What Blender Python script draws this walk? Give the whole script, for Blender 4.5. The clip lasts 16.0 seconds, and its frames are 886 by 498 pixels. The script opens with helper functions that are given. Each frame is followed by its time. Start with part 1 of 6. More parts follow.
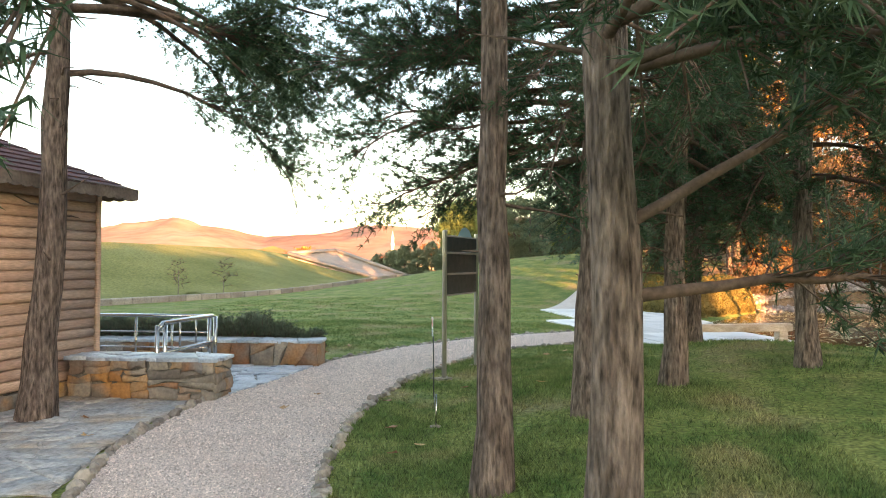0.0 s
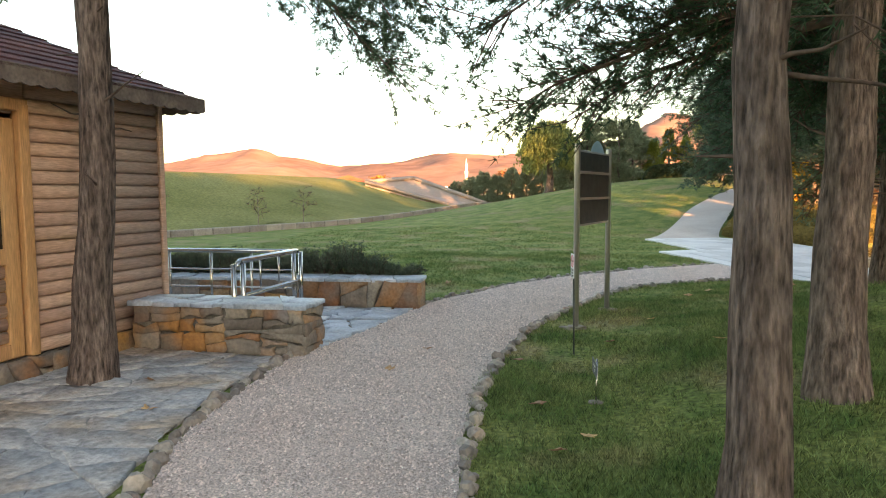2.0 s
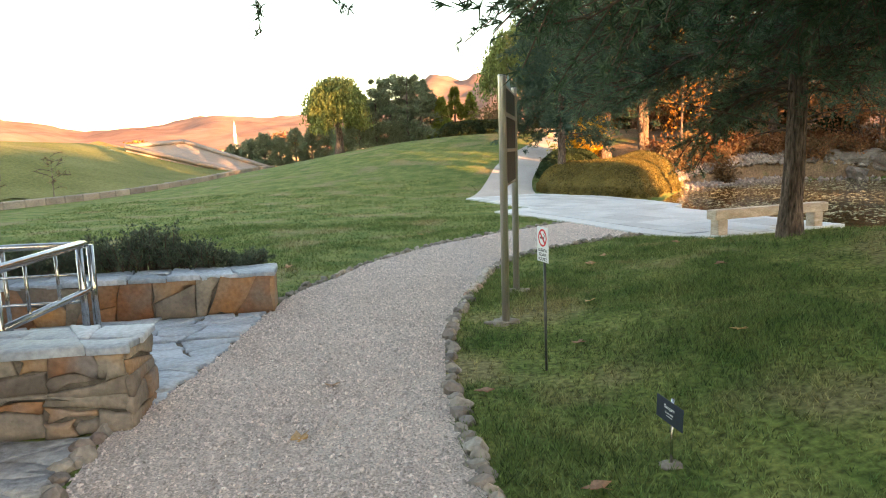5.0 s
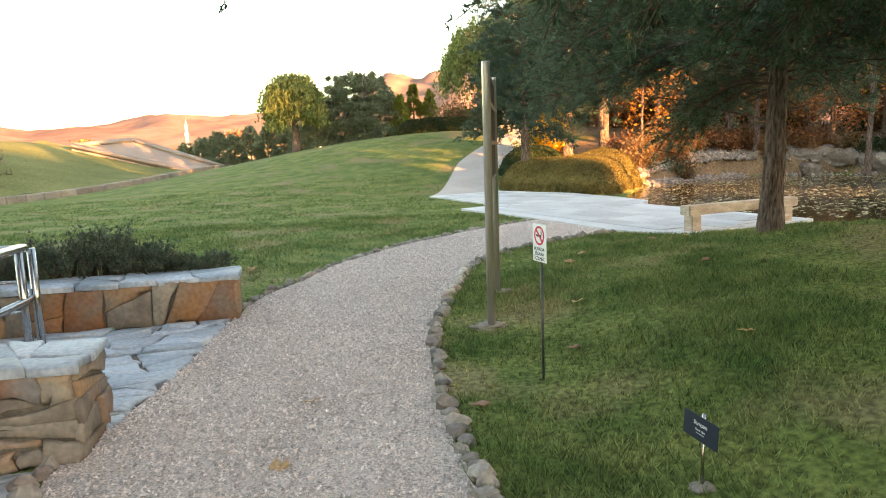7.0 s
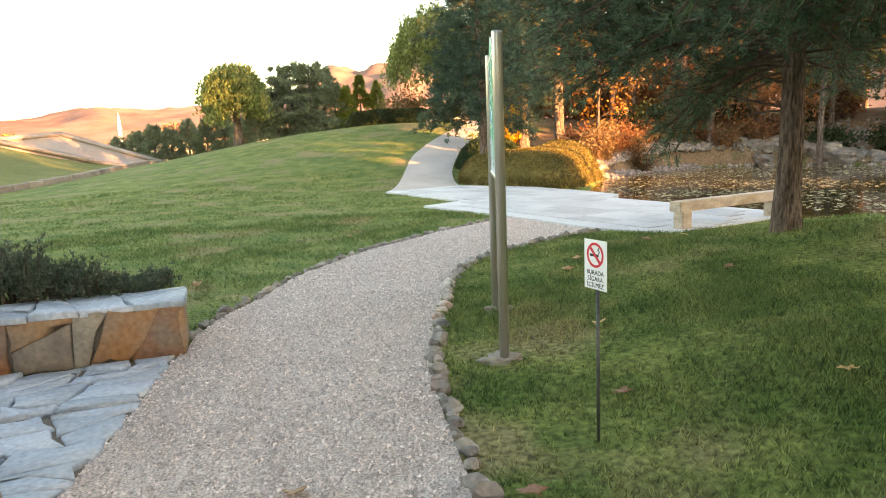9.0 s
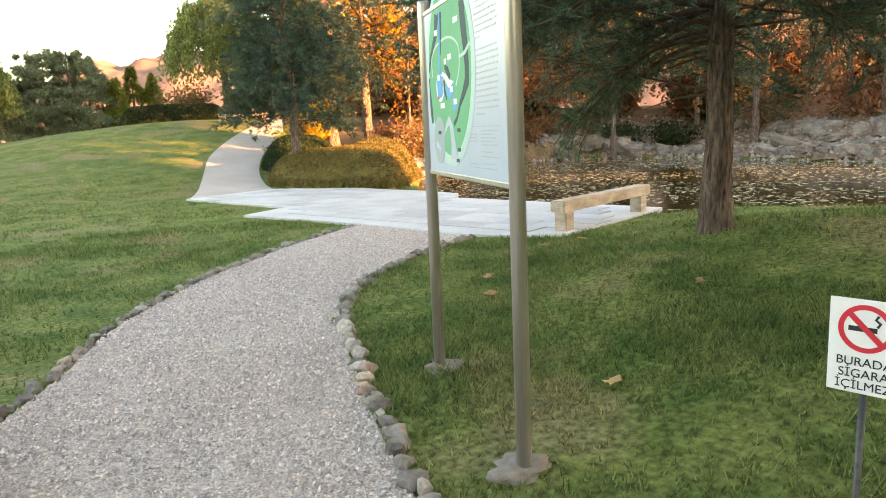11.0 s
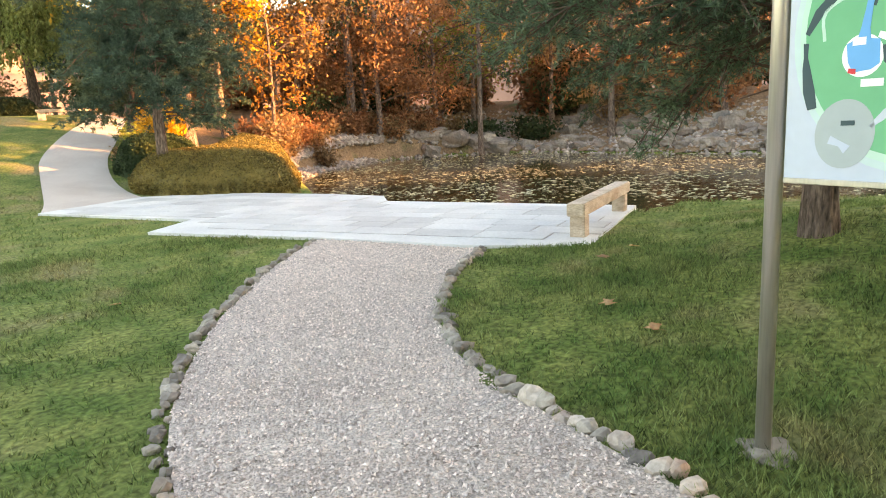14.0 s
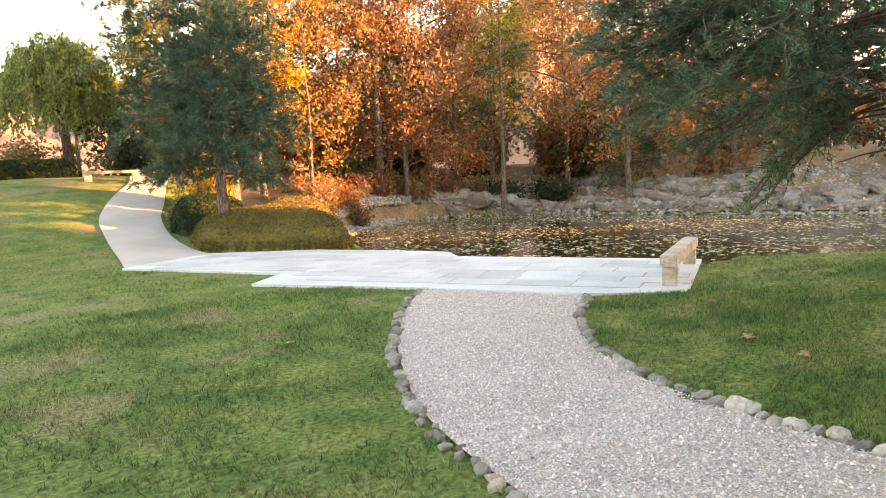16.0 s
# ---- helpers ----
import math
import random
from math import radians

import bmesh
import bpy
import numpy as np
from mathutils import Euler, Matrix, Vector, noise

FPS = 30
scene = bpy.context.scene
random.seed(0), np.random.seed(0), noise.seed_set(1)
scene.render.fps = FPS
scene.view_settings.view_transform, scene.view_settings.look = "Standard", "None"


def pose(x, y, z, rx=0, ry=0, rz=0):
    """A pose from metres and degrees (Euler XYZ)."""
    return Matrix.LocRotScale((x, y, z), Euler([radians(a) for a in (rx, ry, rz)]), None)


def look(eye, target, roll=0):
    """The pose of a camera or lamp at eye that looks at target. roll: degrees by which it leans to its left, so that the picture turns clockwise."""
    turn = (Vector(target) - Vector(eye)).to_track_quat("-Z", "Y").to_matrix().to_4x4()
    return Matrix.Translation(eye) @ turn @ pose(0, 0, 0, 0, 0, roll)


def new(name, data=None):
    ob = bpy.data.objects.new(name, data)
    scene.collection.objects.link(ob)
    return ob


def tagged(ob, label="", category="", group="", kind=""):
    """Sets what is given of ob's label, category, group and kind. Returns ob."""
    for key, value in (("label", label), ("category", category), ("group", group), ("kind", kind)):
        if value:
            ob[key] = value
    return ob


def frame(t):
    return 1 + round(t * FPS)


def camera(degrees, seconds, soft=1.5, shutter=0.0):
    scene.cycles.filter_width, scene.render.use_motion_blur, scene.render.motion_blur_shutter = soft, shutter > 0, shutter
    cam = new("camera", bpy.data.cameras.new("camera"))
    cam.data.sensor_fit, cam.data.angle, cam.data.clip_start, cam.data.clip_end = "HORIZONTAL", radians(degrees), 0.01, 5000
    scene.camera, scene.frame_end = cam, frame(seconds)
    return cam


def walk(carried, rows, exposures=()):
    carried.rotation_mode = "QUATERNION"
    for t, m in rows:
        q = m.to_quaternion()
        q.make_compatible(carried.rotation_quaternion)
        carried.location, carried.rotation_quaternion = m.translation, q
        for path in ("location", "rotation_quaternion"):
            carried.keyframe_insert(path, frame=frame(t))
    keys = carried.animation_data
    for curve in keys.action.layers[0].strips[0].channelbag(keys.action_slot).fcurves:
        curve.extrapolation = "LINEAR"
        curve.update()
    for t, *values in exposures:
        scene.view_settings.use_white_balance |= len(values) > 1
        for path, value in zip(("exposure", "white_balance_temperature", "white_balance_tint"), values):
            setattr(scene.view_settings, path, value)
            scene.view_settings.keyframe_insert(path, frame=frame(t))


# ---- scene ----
cam = camera(65.4, 16.0, soft=1.0)
PATH = [
    (0.0, (0.266, 0.563, 1.638), (0.210, 2.562, 1.679), 0.3),
    (0.5, (0.151, 0.972, 1.592), (-0.077, 2.959, 1.630), 0.3),
    (1.0, (-0.035, 1.405, 1.575), (-0.300, 3.388, 1.579), 0.1),
    (1.5, (-0.237, 1.862, 1.598), (-0.508, 3.842, 1.523), -0.1),
    (2.0, (-0.442, 2.344, 1.580), (-0.707, 4.319, 1.413), -0.3),
    (2.5, (-0.688, 2.777, 1.537), (-0.881, 4.753, 1.298), -0.7),
    (3.0, (-0.916, 3.210, 1.517), (-0.954, 5.192, 1.248), -1.0),
    (3.5, (-1.147, 3.659, 1.516), (-1.068, 5.638, 1.238), -1.1),
    (4.0, (-1.335, 4.058, 1.533), (-1.136, 6.028, 1.250), -1.3),
    (6.5, (-1.687, 5.043, 1.463), (-1.213, 6.964, 1.176), -2.0),
    (7.0, (-1.680, 5.080, 1.465), (-1.191, 6.997, 1.172), -1.9),
    (7.5, (-1.669, 5.207, 1.439), (-1.164, 7.120, 1.142), -1.9),
    (8.0, (-1.712, 5.436, 1.469), (-1.172, 7.338, 1.167), -2.0),
    (8.5, (-1.729, 5.810, 1.452), (-1.137, 7.695, 1.139), -2.1),
    (9.0, (-1.751, 6.232, 1.471), (-1.112, 8.100, 1.152), -2.2),
    (9.5, (-1.763, 6.625, 1.502), (-1.064, 8.471, 1.176), -2.3),
    (10.0, (-1.779, 7.148, 1.458), (-0.927, 8.927, 1.129), -2.5),
    (12.5, (-1.919, 9.722, 1.412), (-0.487, 11.067, 1.038), -2.5),
    (13.0, (-2.096, 10.088, 1.483), (-0.636, 11.402, 1.104), -2.7),
    (13.5, (-2.237, 10.451, 1.500), (-0.733, 11.712, 1.116), -2.9),
    (14.0, (-2.445, 10.806, 1.492), (-0.907, 12.027, 1.113), -2.8),
    (14.5, (-2.736, 11.064, 1.523), (-1.177, 12.272, 1.190), -2.8),
    (15.0, (-3.089, 11.258, 1.517), (-1.512, 12.461, 1.262), -2.7),
    (15.5, (-3.524, 11.344, 1.518), (-1.943, 12.551, 1.302), -2.7),
    (16.0, (-3.947, 11.443, 1.541), (-2.369, 12.655, 1.336), -2.7),
]
walk(cam, [(t, look(eye, target, roll)) for t, eye, target, roll in PATH],
     [(0.0, 3.05, 7700, 15), (1.5, 2.67, 7700, 15), (4.0, 2.78, 7900, 15), (9.0, 3.15, 8400, 16), (12.5, 3.23, 8600, 19), (16.0, 3.35, 8700, 20)])

# ---- light ----
SUN_EL = 7.0
SUN_AZ = math.degrees(math.atan2(0.6, -0.8))     # clockwise from +y
world = bpy.data.worlds.new("sky")
scene.world = world
world.use_nodes = True
wn = world.node_tree.nodes
sky = wn.new("ShaderNodeTexSky")
sky.sky_type = "NISHITA"
sky.sun_disc = False
sky.sun_elevation = radians(SUN_EL)
sky.sun_rotation = radians(SUN_AZ)
sky.dust_density = 0.6
wn["Background"].inputs["Strength"].default_value = 0.15
world.node_tree.links.new(sky.outputs[0], wn["Background"].inputs["Color"])
sun = new("sun", bpy.data.lights.new("sun", "SUN"))
sun.data.energy, sun.data.angle, sun.data.color = 5.0, radians(0.6), (1.0, 0.54, 0.24)
sun.matrix_world = look((0, 0, 30), (-0.6, 0.8, 30 - 1.0 * math.tan(radians(SUN_EL))))

# ---- materials ----
def mat(name, c1, c2, rough=0.8, scale=3.0, fine=40.0, bump=0.3, metal=0.0, rnd=0.0, island=0.0, stretch=(1, 1, 1),
        c3=None, through_light=0.0, spec=0.35, third=0.6, depth=0.01, var=0.28):
    """Two colours mixed by coarse noise, broken by fine noise, with relief; rnd and island vary the value from piece to piece."""
    m = bpy.data.materials.new(name)
    m.use_nodes = True
    n, k = m.node_tree.nodes, m.node_tree.links
    b = n["Principled BSDF"]
    geo = n.new("ShaderNodeNewGeometry")
    mp = n.new("ShaderNodeMapping")
    mp.inputs["Scale"].default_value = stretch
    k.new(geo.outputs["Position"], mp.inputs[0])

    def noise_at(s, detail=4.0):
        t = n.new("ShaderNodeTexNoise")
        t.inputs["Scale"].default_value, t.inputs["Detail"].default_value = s, detail
        k.new(mp.outputs[0], t.inputs[0])
        return t.outputs[0]

    def mixed(f, a, c):
        x = n.new("ShaderNodeMix")
        x.data_type = "RGBA"
        for sock, v in ((x.inputs[0], f), (x.inputs[6], a), (x.inputs[7], c)):
            if isinstance(v, (tuple, list)):
                sock.default_value = (*v, 1)
            elif isinstance(v, float):
                sock.default_value = v
            else:
                k.new(v, sock)
        return x.outputs[2]

    def spread(v, lo, hi, a=0.0, z=1.0):
        r = n.new("ShaderNodeMapRange")
        for i, w in enumerate((lo, hi, a, z), 1):
            r.inputs[i].default_value = w
        k.new(v, r.inputs[0])
        return r.outputs[0]

    coarse, finer = noise_at(scale), noise_at(fine, 6.0)
    col = mixed(spread(coarse, 0.35, 0.65), c1, c2)
    if c3:
        col = mixed(spread(noise_at(scale * 0.37), third, third + 0.12), col, c3)
    hsv = n.new("ShaderNodeHueSaturation")
    k.new(col, hsv.inputs["Color"])
    val = spread(finer, 0.25, 0.75, 1 - var, 1 + var)
    if rnd:
        oi = n.new("ShaderNodeObjectInfo")
        mu = n.new("ShaderNodeMath")
        mu.operation = "MULTIPLY"
        k.new(val, mu.inputs[0])
        k.new(spread(oi.outputs["Random"], 0, 1, 1 - rnd, 1 + rnd), mu.inputs[1])
        val = mu.outputs[0]
        k.new(spread(oi.outputs["Random"], 0, 1, 0.5 - 0.04 * rnd, 0.5 + 0.04 * rnd), hsv.inputs["Hue"])
    if island:
        mu = n.new("ShaderNodeMath")
        mu.operation = "MULTIPLY"
        k.new(val, mu.inputs[0])
        k.new(spread(geo.outputs["Random Per Island"], 0, 1, 1 - island, 1 + island), mu.inputs[1])
        val = mu.outputs[0]
    k.new(val, hsv.inputs["Value"])
    k.new(hsv.outputs[0], b.inputs["Base Color"])
    b.inputs["Roughness"].default_value = rough
    b.inputs["Metallic"].default_value = metal
    b.inputs["Specular IOR Level"].default_value = spec
    if bump:
        bu = n.new("ShaderNodeBump")
        bu.inputs["Strength"].default_value = bump
        bu.inputs["Distance"].default_value = depth
        k.new(finer, bu.inputs["Height"])
        k.new(bu.outputs[0], b.inputs["Normal"])
    if through_light:
        tr = n.new("ShaderNodeBsdfTranslucent")
        k.new(hsv.outputs[0], tr.inputs[0])
        ms = n.new("ShaderNodeMixShader")
        ms.inputs[0].default_value = through_light
        k.new(b.outputs[0], ms.inputs[1])
        k.new(tr.outputs[0], ms.inputs[2])
        k.new(ms.outputs[0], n["Material Output"].inputs[0])
    return m


M_GRASS = mat("lawn", (0.09, 0.132, 0.033), (0.186, 0.203, 0.061), 0.9, 2.0, 24, 1.0, var=0.7, c3=(0.21, 0.185, 0.085), third=0.54, depth=0.03, spec=0.1)
M_BLADE = mat("grass_blade", (0.085, 0.145, 0.043), (0.19, 0.225, 0.08), 0.7, 2.0, 20, 0, island=0.62, c3=(0.28, 0.24, 0.11), third=0.54, through_light=0.25, spec=0.15)
M_GRAVEL = mat("gravel", (0.60, 0.475, 0.41), (0.70, 0.58, 0.51), 0.9, 1.2, 75, 1.0, var=0.55, c3=(0.46, 0.36, 0.305), depth=0.02, spec=0.15)
M_PEBBLE = mat("pebble", (0.63, 0.495, 0.43), (0.75, 0.625, 0.56), 0.85, 30, 60, 0.2, island=0.42, spec=0.2)
M_FARPATH = mat("path_grit", (0.46, 0.40, 0.36), (0.52, 0.46, 0.42), 0.9, 1.0, 60, 0.5, spec=0.15)
M_KERB = mat("kerb_stone", (0.19, 0.162, 0.14), (0.32, 0.275, 0.24), 0.85, 5, 35, 0.5, rnd=0.35, c3=(0.33, 0.24, 0.19))
M_KERB_PALE = mat("pale_kerb_stone", (0.36, 0.30, 0.26), (0.46, 0.38, 0.33), 0.85, 5, 35, 0.5, rnd=0.25, c3=(0.44, 0.29, 0.22), third=0.5)
M_SLATE = mat("slate", (0.32, 0.35, 0.39), (0.43, 0.455, 0.49), 0.55, 2.5, 30, 0.35, rnd=0.18, c3=(0.36, 0.33, 0.30), third=0.62)
M_PATIO = mat("patio_flag", (0.30, 0.295, 0.295), (0.41, 0.395, 0.385), 0.75, 2.6, 22, 1.0, rnd=0.1, var=0.4, c3=(0.35, 0.28, 0.225), third=0.5, depth=0.02)
M_JOINT = mat("joint_soil", (0.14, 0.11, 0.088), (0.20, 0.16, 0.125), 0.95, 4, 50, 0.6)
M_SOIL = mat("bare_soil", (0.16, 0.125, 0.095), (0.22, 0.18, 0.14), 0.95, 3, 50, 0.8, c3=(0.13, 0.14, 0.06))
M_WALLSTONE = mat("wall_stone", (0.175, 0.145, 0.12), (0.28, 0.23, 0.185), 0.75, 4, 28, 0.5, rnd=0.3, c3=(0.36, 0.17, 0.055), third=0.53)
M_RUST = mat("rust_stone", (0.32, 0.155, 0.065), (0.25, 0.185, 0.14), 0.7, 3.5, 28, 0.45, rnd=0.25, c3=(0.22, 0.20, 0.19), third=0.55)
M_MORTAR = mat("mortar", (0.10, 0.085, 0.07), (0.17, 0.145, 0.12), 0.95, 6, 60, 0.6)
M_PAVE = mat("paving_slab", (0.46, 0.455, 0.46), (0.55, 0.54, 0.53), 0.6, 1.3, 30, 0.25, rnd=0.15, var=0.12, c3=(0.43, 0.46, 0.50))
M_STEEL = mat("stainless_steel", (0.44, 0.43, 0.42), (0.52, 0.51, 0.50), 0.2, 6, 120, 0.04, metal=1.0)
M_BOARDPOST = mat("brushed_post", (0.46, 0.43, 0.395), (0.56, 0.53, 0.49), 0.36, 5, 90, 0.06, metal=0.7, var=0.12, stretch=(1, 1, 0.05))
M_DARKMETAL = mat("dark_metal", (0.06, 0.065, 0.06), (0.09, 0.09, 0.085), 0.5, 8, 60, 0.05, metal=0.6)
M_LOG = mat("log_siding", (0.41, 0.26, 0.19), (0.48, 0.325, 0.245), 0.6, 3, 22, 0.25, rnd=0.14, stretch=(0.5, 0.5, 4), c3=(0.40, 0.255, 0.17))
M_FRAME = mat("door_timber", (0.44, 0.235, 0.10), (0.52, 0.29, 0.135), 0.55, 3, 25, 0.2, rnd=0.08, stretch=(4, 4, 0.4))
M_FASCIA = mat("fascia_board", (0.13, 0.10, 0.085), (0.20, 0.16, 0.135), 0.8, 5, 30, 0.3, rnd=0.15)
M_ROOF = mat("roof_shingle", (0.075, 0.028, 0.03), (0.105, 0.042, 0.042), 0.85, 6, 80, 0.6, rnd=0.25)
M_DARKGLASS = mat("window_glass", (0.012, 0.012, 0.014), (0.016, 0.016, 0.018), 0.05, 2, 3, 0.0, spec=0.6)
M_BARK = mat("pine_bark", (0.12, 0.088, 0.074), (0.23, 0.172, 0.145), 0.95, 7, 16, 1.0, var=0.8, rnd=0.12, stretch=(2.6, 2.6, 0.55), c3=(0.13, 0.09, 0.075), depth=0.08, spec=0.1)
M_TWIG = mat("twig_bark", (0.08, 0.056, 0.044), (0.14, 0.098, 0.078), 0.95, 8, 40, 0.4, rnd=0.1, spec=0.1)
M_NEEDLE = mat("pine_needle", (0.042, 0.078, 0.042), (0.07, 0.115, 0.062), 0.6, 1.5, 9, 0, island=0.35, c3=(0.10, 0.105, 0.04), third=0.62, through_light=0.3, spec=0.2)
# golden third colour paints evening sun into the blue-green needles
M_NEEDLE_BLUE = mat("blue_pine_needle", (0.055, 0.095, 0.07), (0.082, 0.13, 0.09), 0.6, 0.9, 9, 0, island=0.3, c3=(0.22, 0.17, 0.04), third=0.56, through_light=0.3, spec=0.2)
M_NEEDLE_TEAL = mat("teal_pine_needle", (0.08, 0.13, 0.082), (0.12, 0.18, 0.11), 0.55, 1.2, 9, 0, island=0.45, c3=(0.13, 0.115, 0.055), third=0.6, through_light=0.4, spec=0.3)
M_WATER = None
M_WOOD = mat("bench_timber", (0.37, 0.285, 0.22), (0.52, 0.42, 0.34), 0.75, 4, 30, 0.35, rnd=0.1, stretch=(1, 1, 3), c3=(0.28, 0.19, 0.12), third=0.6)
M_HEDGE = mat("hedge_leaf", (0.145, 0.115, 0.036), (0.215, 0.16, 0.05), 0.65, 1.2, 12, 0, island=0.4, c3=(0.32, 0.18, 0.045), through_light=0.3, spec=0.2)
M_BUSH = mat("bush_leaf", (0.075, 0.098, 0.064), (0.12, 0.145, 0.098), 0.7, 4, 14, 0, island=0.4, through_light=0.2, spec=0.2)
M_ROCK = mat("bank_rock", (0.19, 0.155, 0.13), (0.29, 0.24, 0.205), 0.9, 2.5, 14, 0.8, rnd=0.2, c3=(0.13, 0.12, 0.115), third=0.55, depth=0.04)
M_SHINGLE = mat("bank_stones", (0.25, 0.205, 0.175), (0.36, 0.30, 0.26), 0.9, 5, 20, 0.6, island=0.35, c3=(0.30, 0.17, 0.11))
M_CONCRETE = mat("ramp_concrete", (0.27, 0.21, 0.17), (0.34, 0.27, 0.22), 0.45, 0.4, 10, 0.15, c3=(0.24, 0.20, 0.17))
M_MOUNTAIN = mat("far_hills", (0.25, 0.145, 0.115), (0.32, 0.195, 0.15), 1.0, 0.004, 0.03, 0, c3=(0.17, 0.12, 0.11), spec=0.0)
M_WHITE = mat("white_paint", (0.76, 0.77, 0.78), (0.80, 0.81, 0.82), 0.4, 4, 40, 0.02, var=0.04)
M_RED = mat("red_paint", (0.62, 0.03, 0.05), (0.66, 0.04, 0.06), 0.4, 4, 40, 0, var=0.04)
M_BLACK = mat("black_paint", (0.02, 0.02, 0.024), (0.03, 0.03, 0.034), 0.45, 4, 40, 0, var=0.04)
M_NAVY = mat("navy_plate", (0.022, 0.032, 0.05), (0.03, 0.042, 0.06), 0.4, 4, 40, 0.02, var=0.04)


def leafy(name, a, b, c):
    return mat(name, a, b, 0.65, 0.8, 10, 0, island=0.35, c3=c, through_light=0.45, spec=0.15, rnd=0.12)


M_LEAF_RUST = leafy("rust_leaf", (0.26, 0.12, 0.06), (0.34, 0.175, 0.09), (0.16, 0.11, 0.04))
M_LEAF_ORANGE = leafy("orange_leaf", (0.42, 0.19, 0.045), (0.50, 0.26, 0.06), (0.34, 0.18, 0.045))
M_LEAF_YELLOW = leafy("yellow_leaf", (0.50, 0.28, 0.03), (0.55, 0.34, 0.05), (0.40, 0.28, 0.05))
M_LEAF_LIME = leafy("lime_leaf", (0.20, 0.22, 0.04), (0.28, 0.28, 0.06), (0.34, 0.28, 0.06))
M_LEAF_WILLOW = leafy("willow_leaf", (0.22, 0.265, 0.085), (0.29, 0.32, 0.12), (0.26, 0.26, 0.09))
M_LEAF_BROWN = leafy("brown_leaf", (0.21, 0.135, 0.07), (0.29, 0.19, 0.10), (0.20, 0.16, 0.07))
M_LEAF_DARK = leafy("dark_leaf", (0.035, 0.055, 0.025), (0.06, 0.08, 0.035), (0.09, 0.08, 0.03))
M_LITTER = mat("leaf_litter", (0.20, 0.13, 0.08), (0.28, 0.18, 0.11), 0.95, 1.2, 14, 1.0, c3=(0.10, 0.12, 0.045), var=0.5, depth=0.04, spec=0.1)
M_DRYGRASS = mat("rough_grass", (0.13, 0.135, 0.04), (0.18, 0.175, 0.06), 0.95, 0.35, 8, 1.0, c3=(0.23, 0.19, 0.08), var=0.4, depth=0.05, spec=0.1)
M_BLOCK = mat("kerb_block", (0.22, 0.185, 0.15), (0.29, 0.25, 0.21), 0.9, 2, 20, 0.4, rnd=0.2)
M_CONIFER = mat("conifer_spray", (0.22, 0.25, 0.15), (0.27, 0.29, 0.18), 0.7, 0.8, 9, 0, island=0.35, c3=(0.15, 0.125, 0.06), through_light=0.35, spec=0.15)


# ---- mesh helpers ----
class Geo:
    """Collects vertices and faces of one mesh."""

    def __init__(self):
        self.v, self.f, self.n = [], [], 0

    def add(self, verts, faces):
        verts = np.asarray(verts, dtype=float).reshape(-1, 3)
        self.v.append(verts)
        faces = np.asarray(faces, dtype=int)
        self.f.append(faces + self.n)
        self.n += len(verts)

    def tube(self, pts, radii, sides=6, cap=True):
        pts = np.asarray(pts, dtype=float)
        d = np.gradient(pts, axis=0)
        d /= np.linalg.norm(d, axis=1)[:, None] + 1e-9
        ref = np.array([0.31, 0.95, 0.05]) if abs(d[0][2]) > 0.7 else np.array([0.0, 0.0, 1.0])
        a = np.cross(d, ref)
        a /= np.linalg.norm(a, axis=1)[:, None] + 1e-9
        b = np.cross(d, a)
        th = np.linspace(0, 2 * math.pi, sides, endpoint=False)
        r = np.asarray(radii, dtype=float)
        if r.ndim == 1:
            r = np.repeat(r[:, None], sides, 1)
        ring = pts[:, None] + r[:, :, None] * (np.cos(th)[None, :, None] * a[:, None] + np.sin(th)[None, :, None] * b[:, None])
        n = len(pts)
        faces = [(i * sides + j, i * sides + (j + 1) % sides, (i + 1) * sides + (j + 1) % sides, (i + 1) * sides + j)
                 for i in range(n - 1) for j in range(sides)]
        self.add(ring.reshape(-1, 3), faces)
        if cap and sides == 4:
            base = self.n - n * sides
            self.f.append(np.array([(base + 3, base + 2, base + 1, base), (base + (n - 1) * sides, base + (n - 1) * sides + 1, base + (n - 1) * sides + 2, base + (n - 1) * sides + 3)]))

    def mesh(self, name, material, smooth=False):
        me = bpy.data.meshes.new(name)
        v = np.concatenate(self.v)
        sizes, loops = [], []
        for f in self.f:
            sizes.append(np.full(len(f), f.shape[1]))
            loops.append(f.reshape(-1))
        sizes, loops = np.concatenate(sizes), np.concatenate(loops)
        me.vertices.add(len(v))
        me.vertices.foreach_set("co", v.reshape(-1))
        me.loops.add(len(loops))
        me.loops.foreach_set("vertex_index", loops.astype(np.int32))
        me.polygons.add(len(sizes))
        me.polygons.foreach_set("loop_start", np.concatenate(([0], np.cumsum(sizes)[:-1])).astype(np.int32))
        me.materials.append(material)
        me.update(calc_edges=True)
        me.validate()
        if smooth:
            me.shade_smooth()
        return me


def under(ob, parent):
    if parent:
        ob.parent = parent
        ob.matrix_parent_inverse = parent.matrix_basis.inverted()
    return ob


def part(name, bm, material, parent=None, label="", smooth=False):
    """Links a bmesh, Geo or mesh as one object, under a thing or a part."""
    if isinstance(bm, Geo):
        me = bm.mesh(name, material, smooth)
    elif isinstance(bm, bpy.types.Mesh):
        me = bm
    else:
        me = bpy.data.meshes.new(name)
        bm.normal_update()
        bm.to_mesh(me)
        bm.free()
        me.materials.append(material)
        if smooth:
            me.shade_smooth()
    ob = new(name, me)
    if label:
        ob["label"] = label
    return under(ob, parent)


def thing(name, at=(0, 0, 0), label="", category="", group="", kind=""):
    ob = new(name)
    ob.matrix_basis = Matrix.Translation(at)
    return tagged(ob, label, category, group, kind)


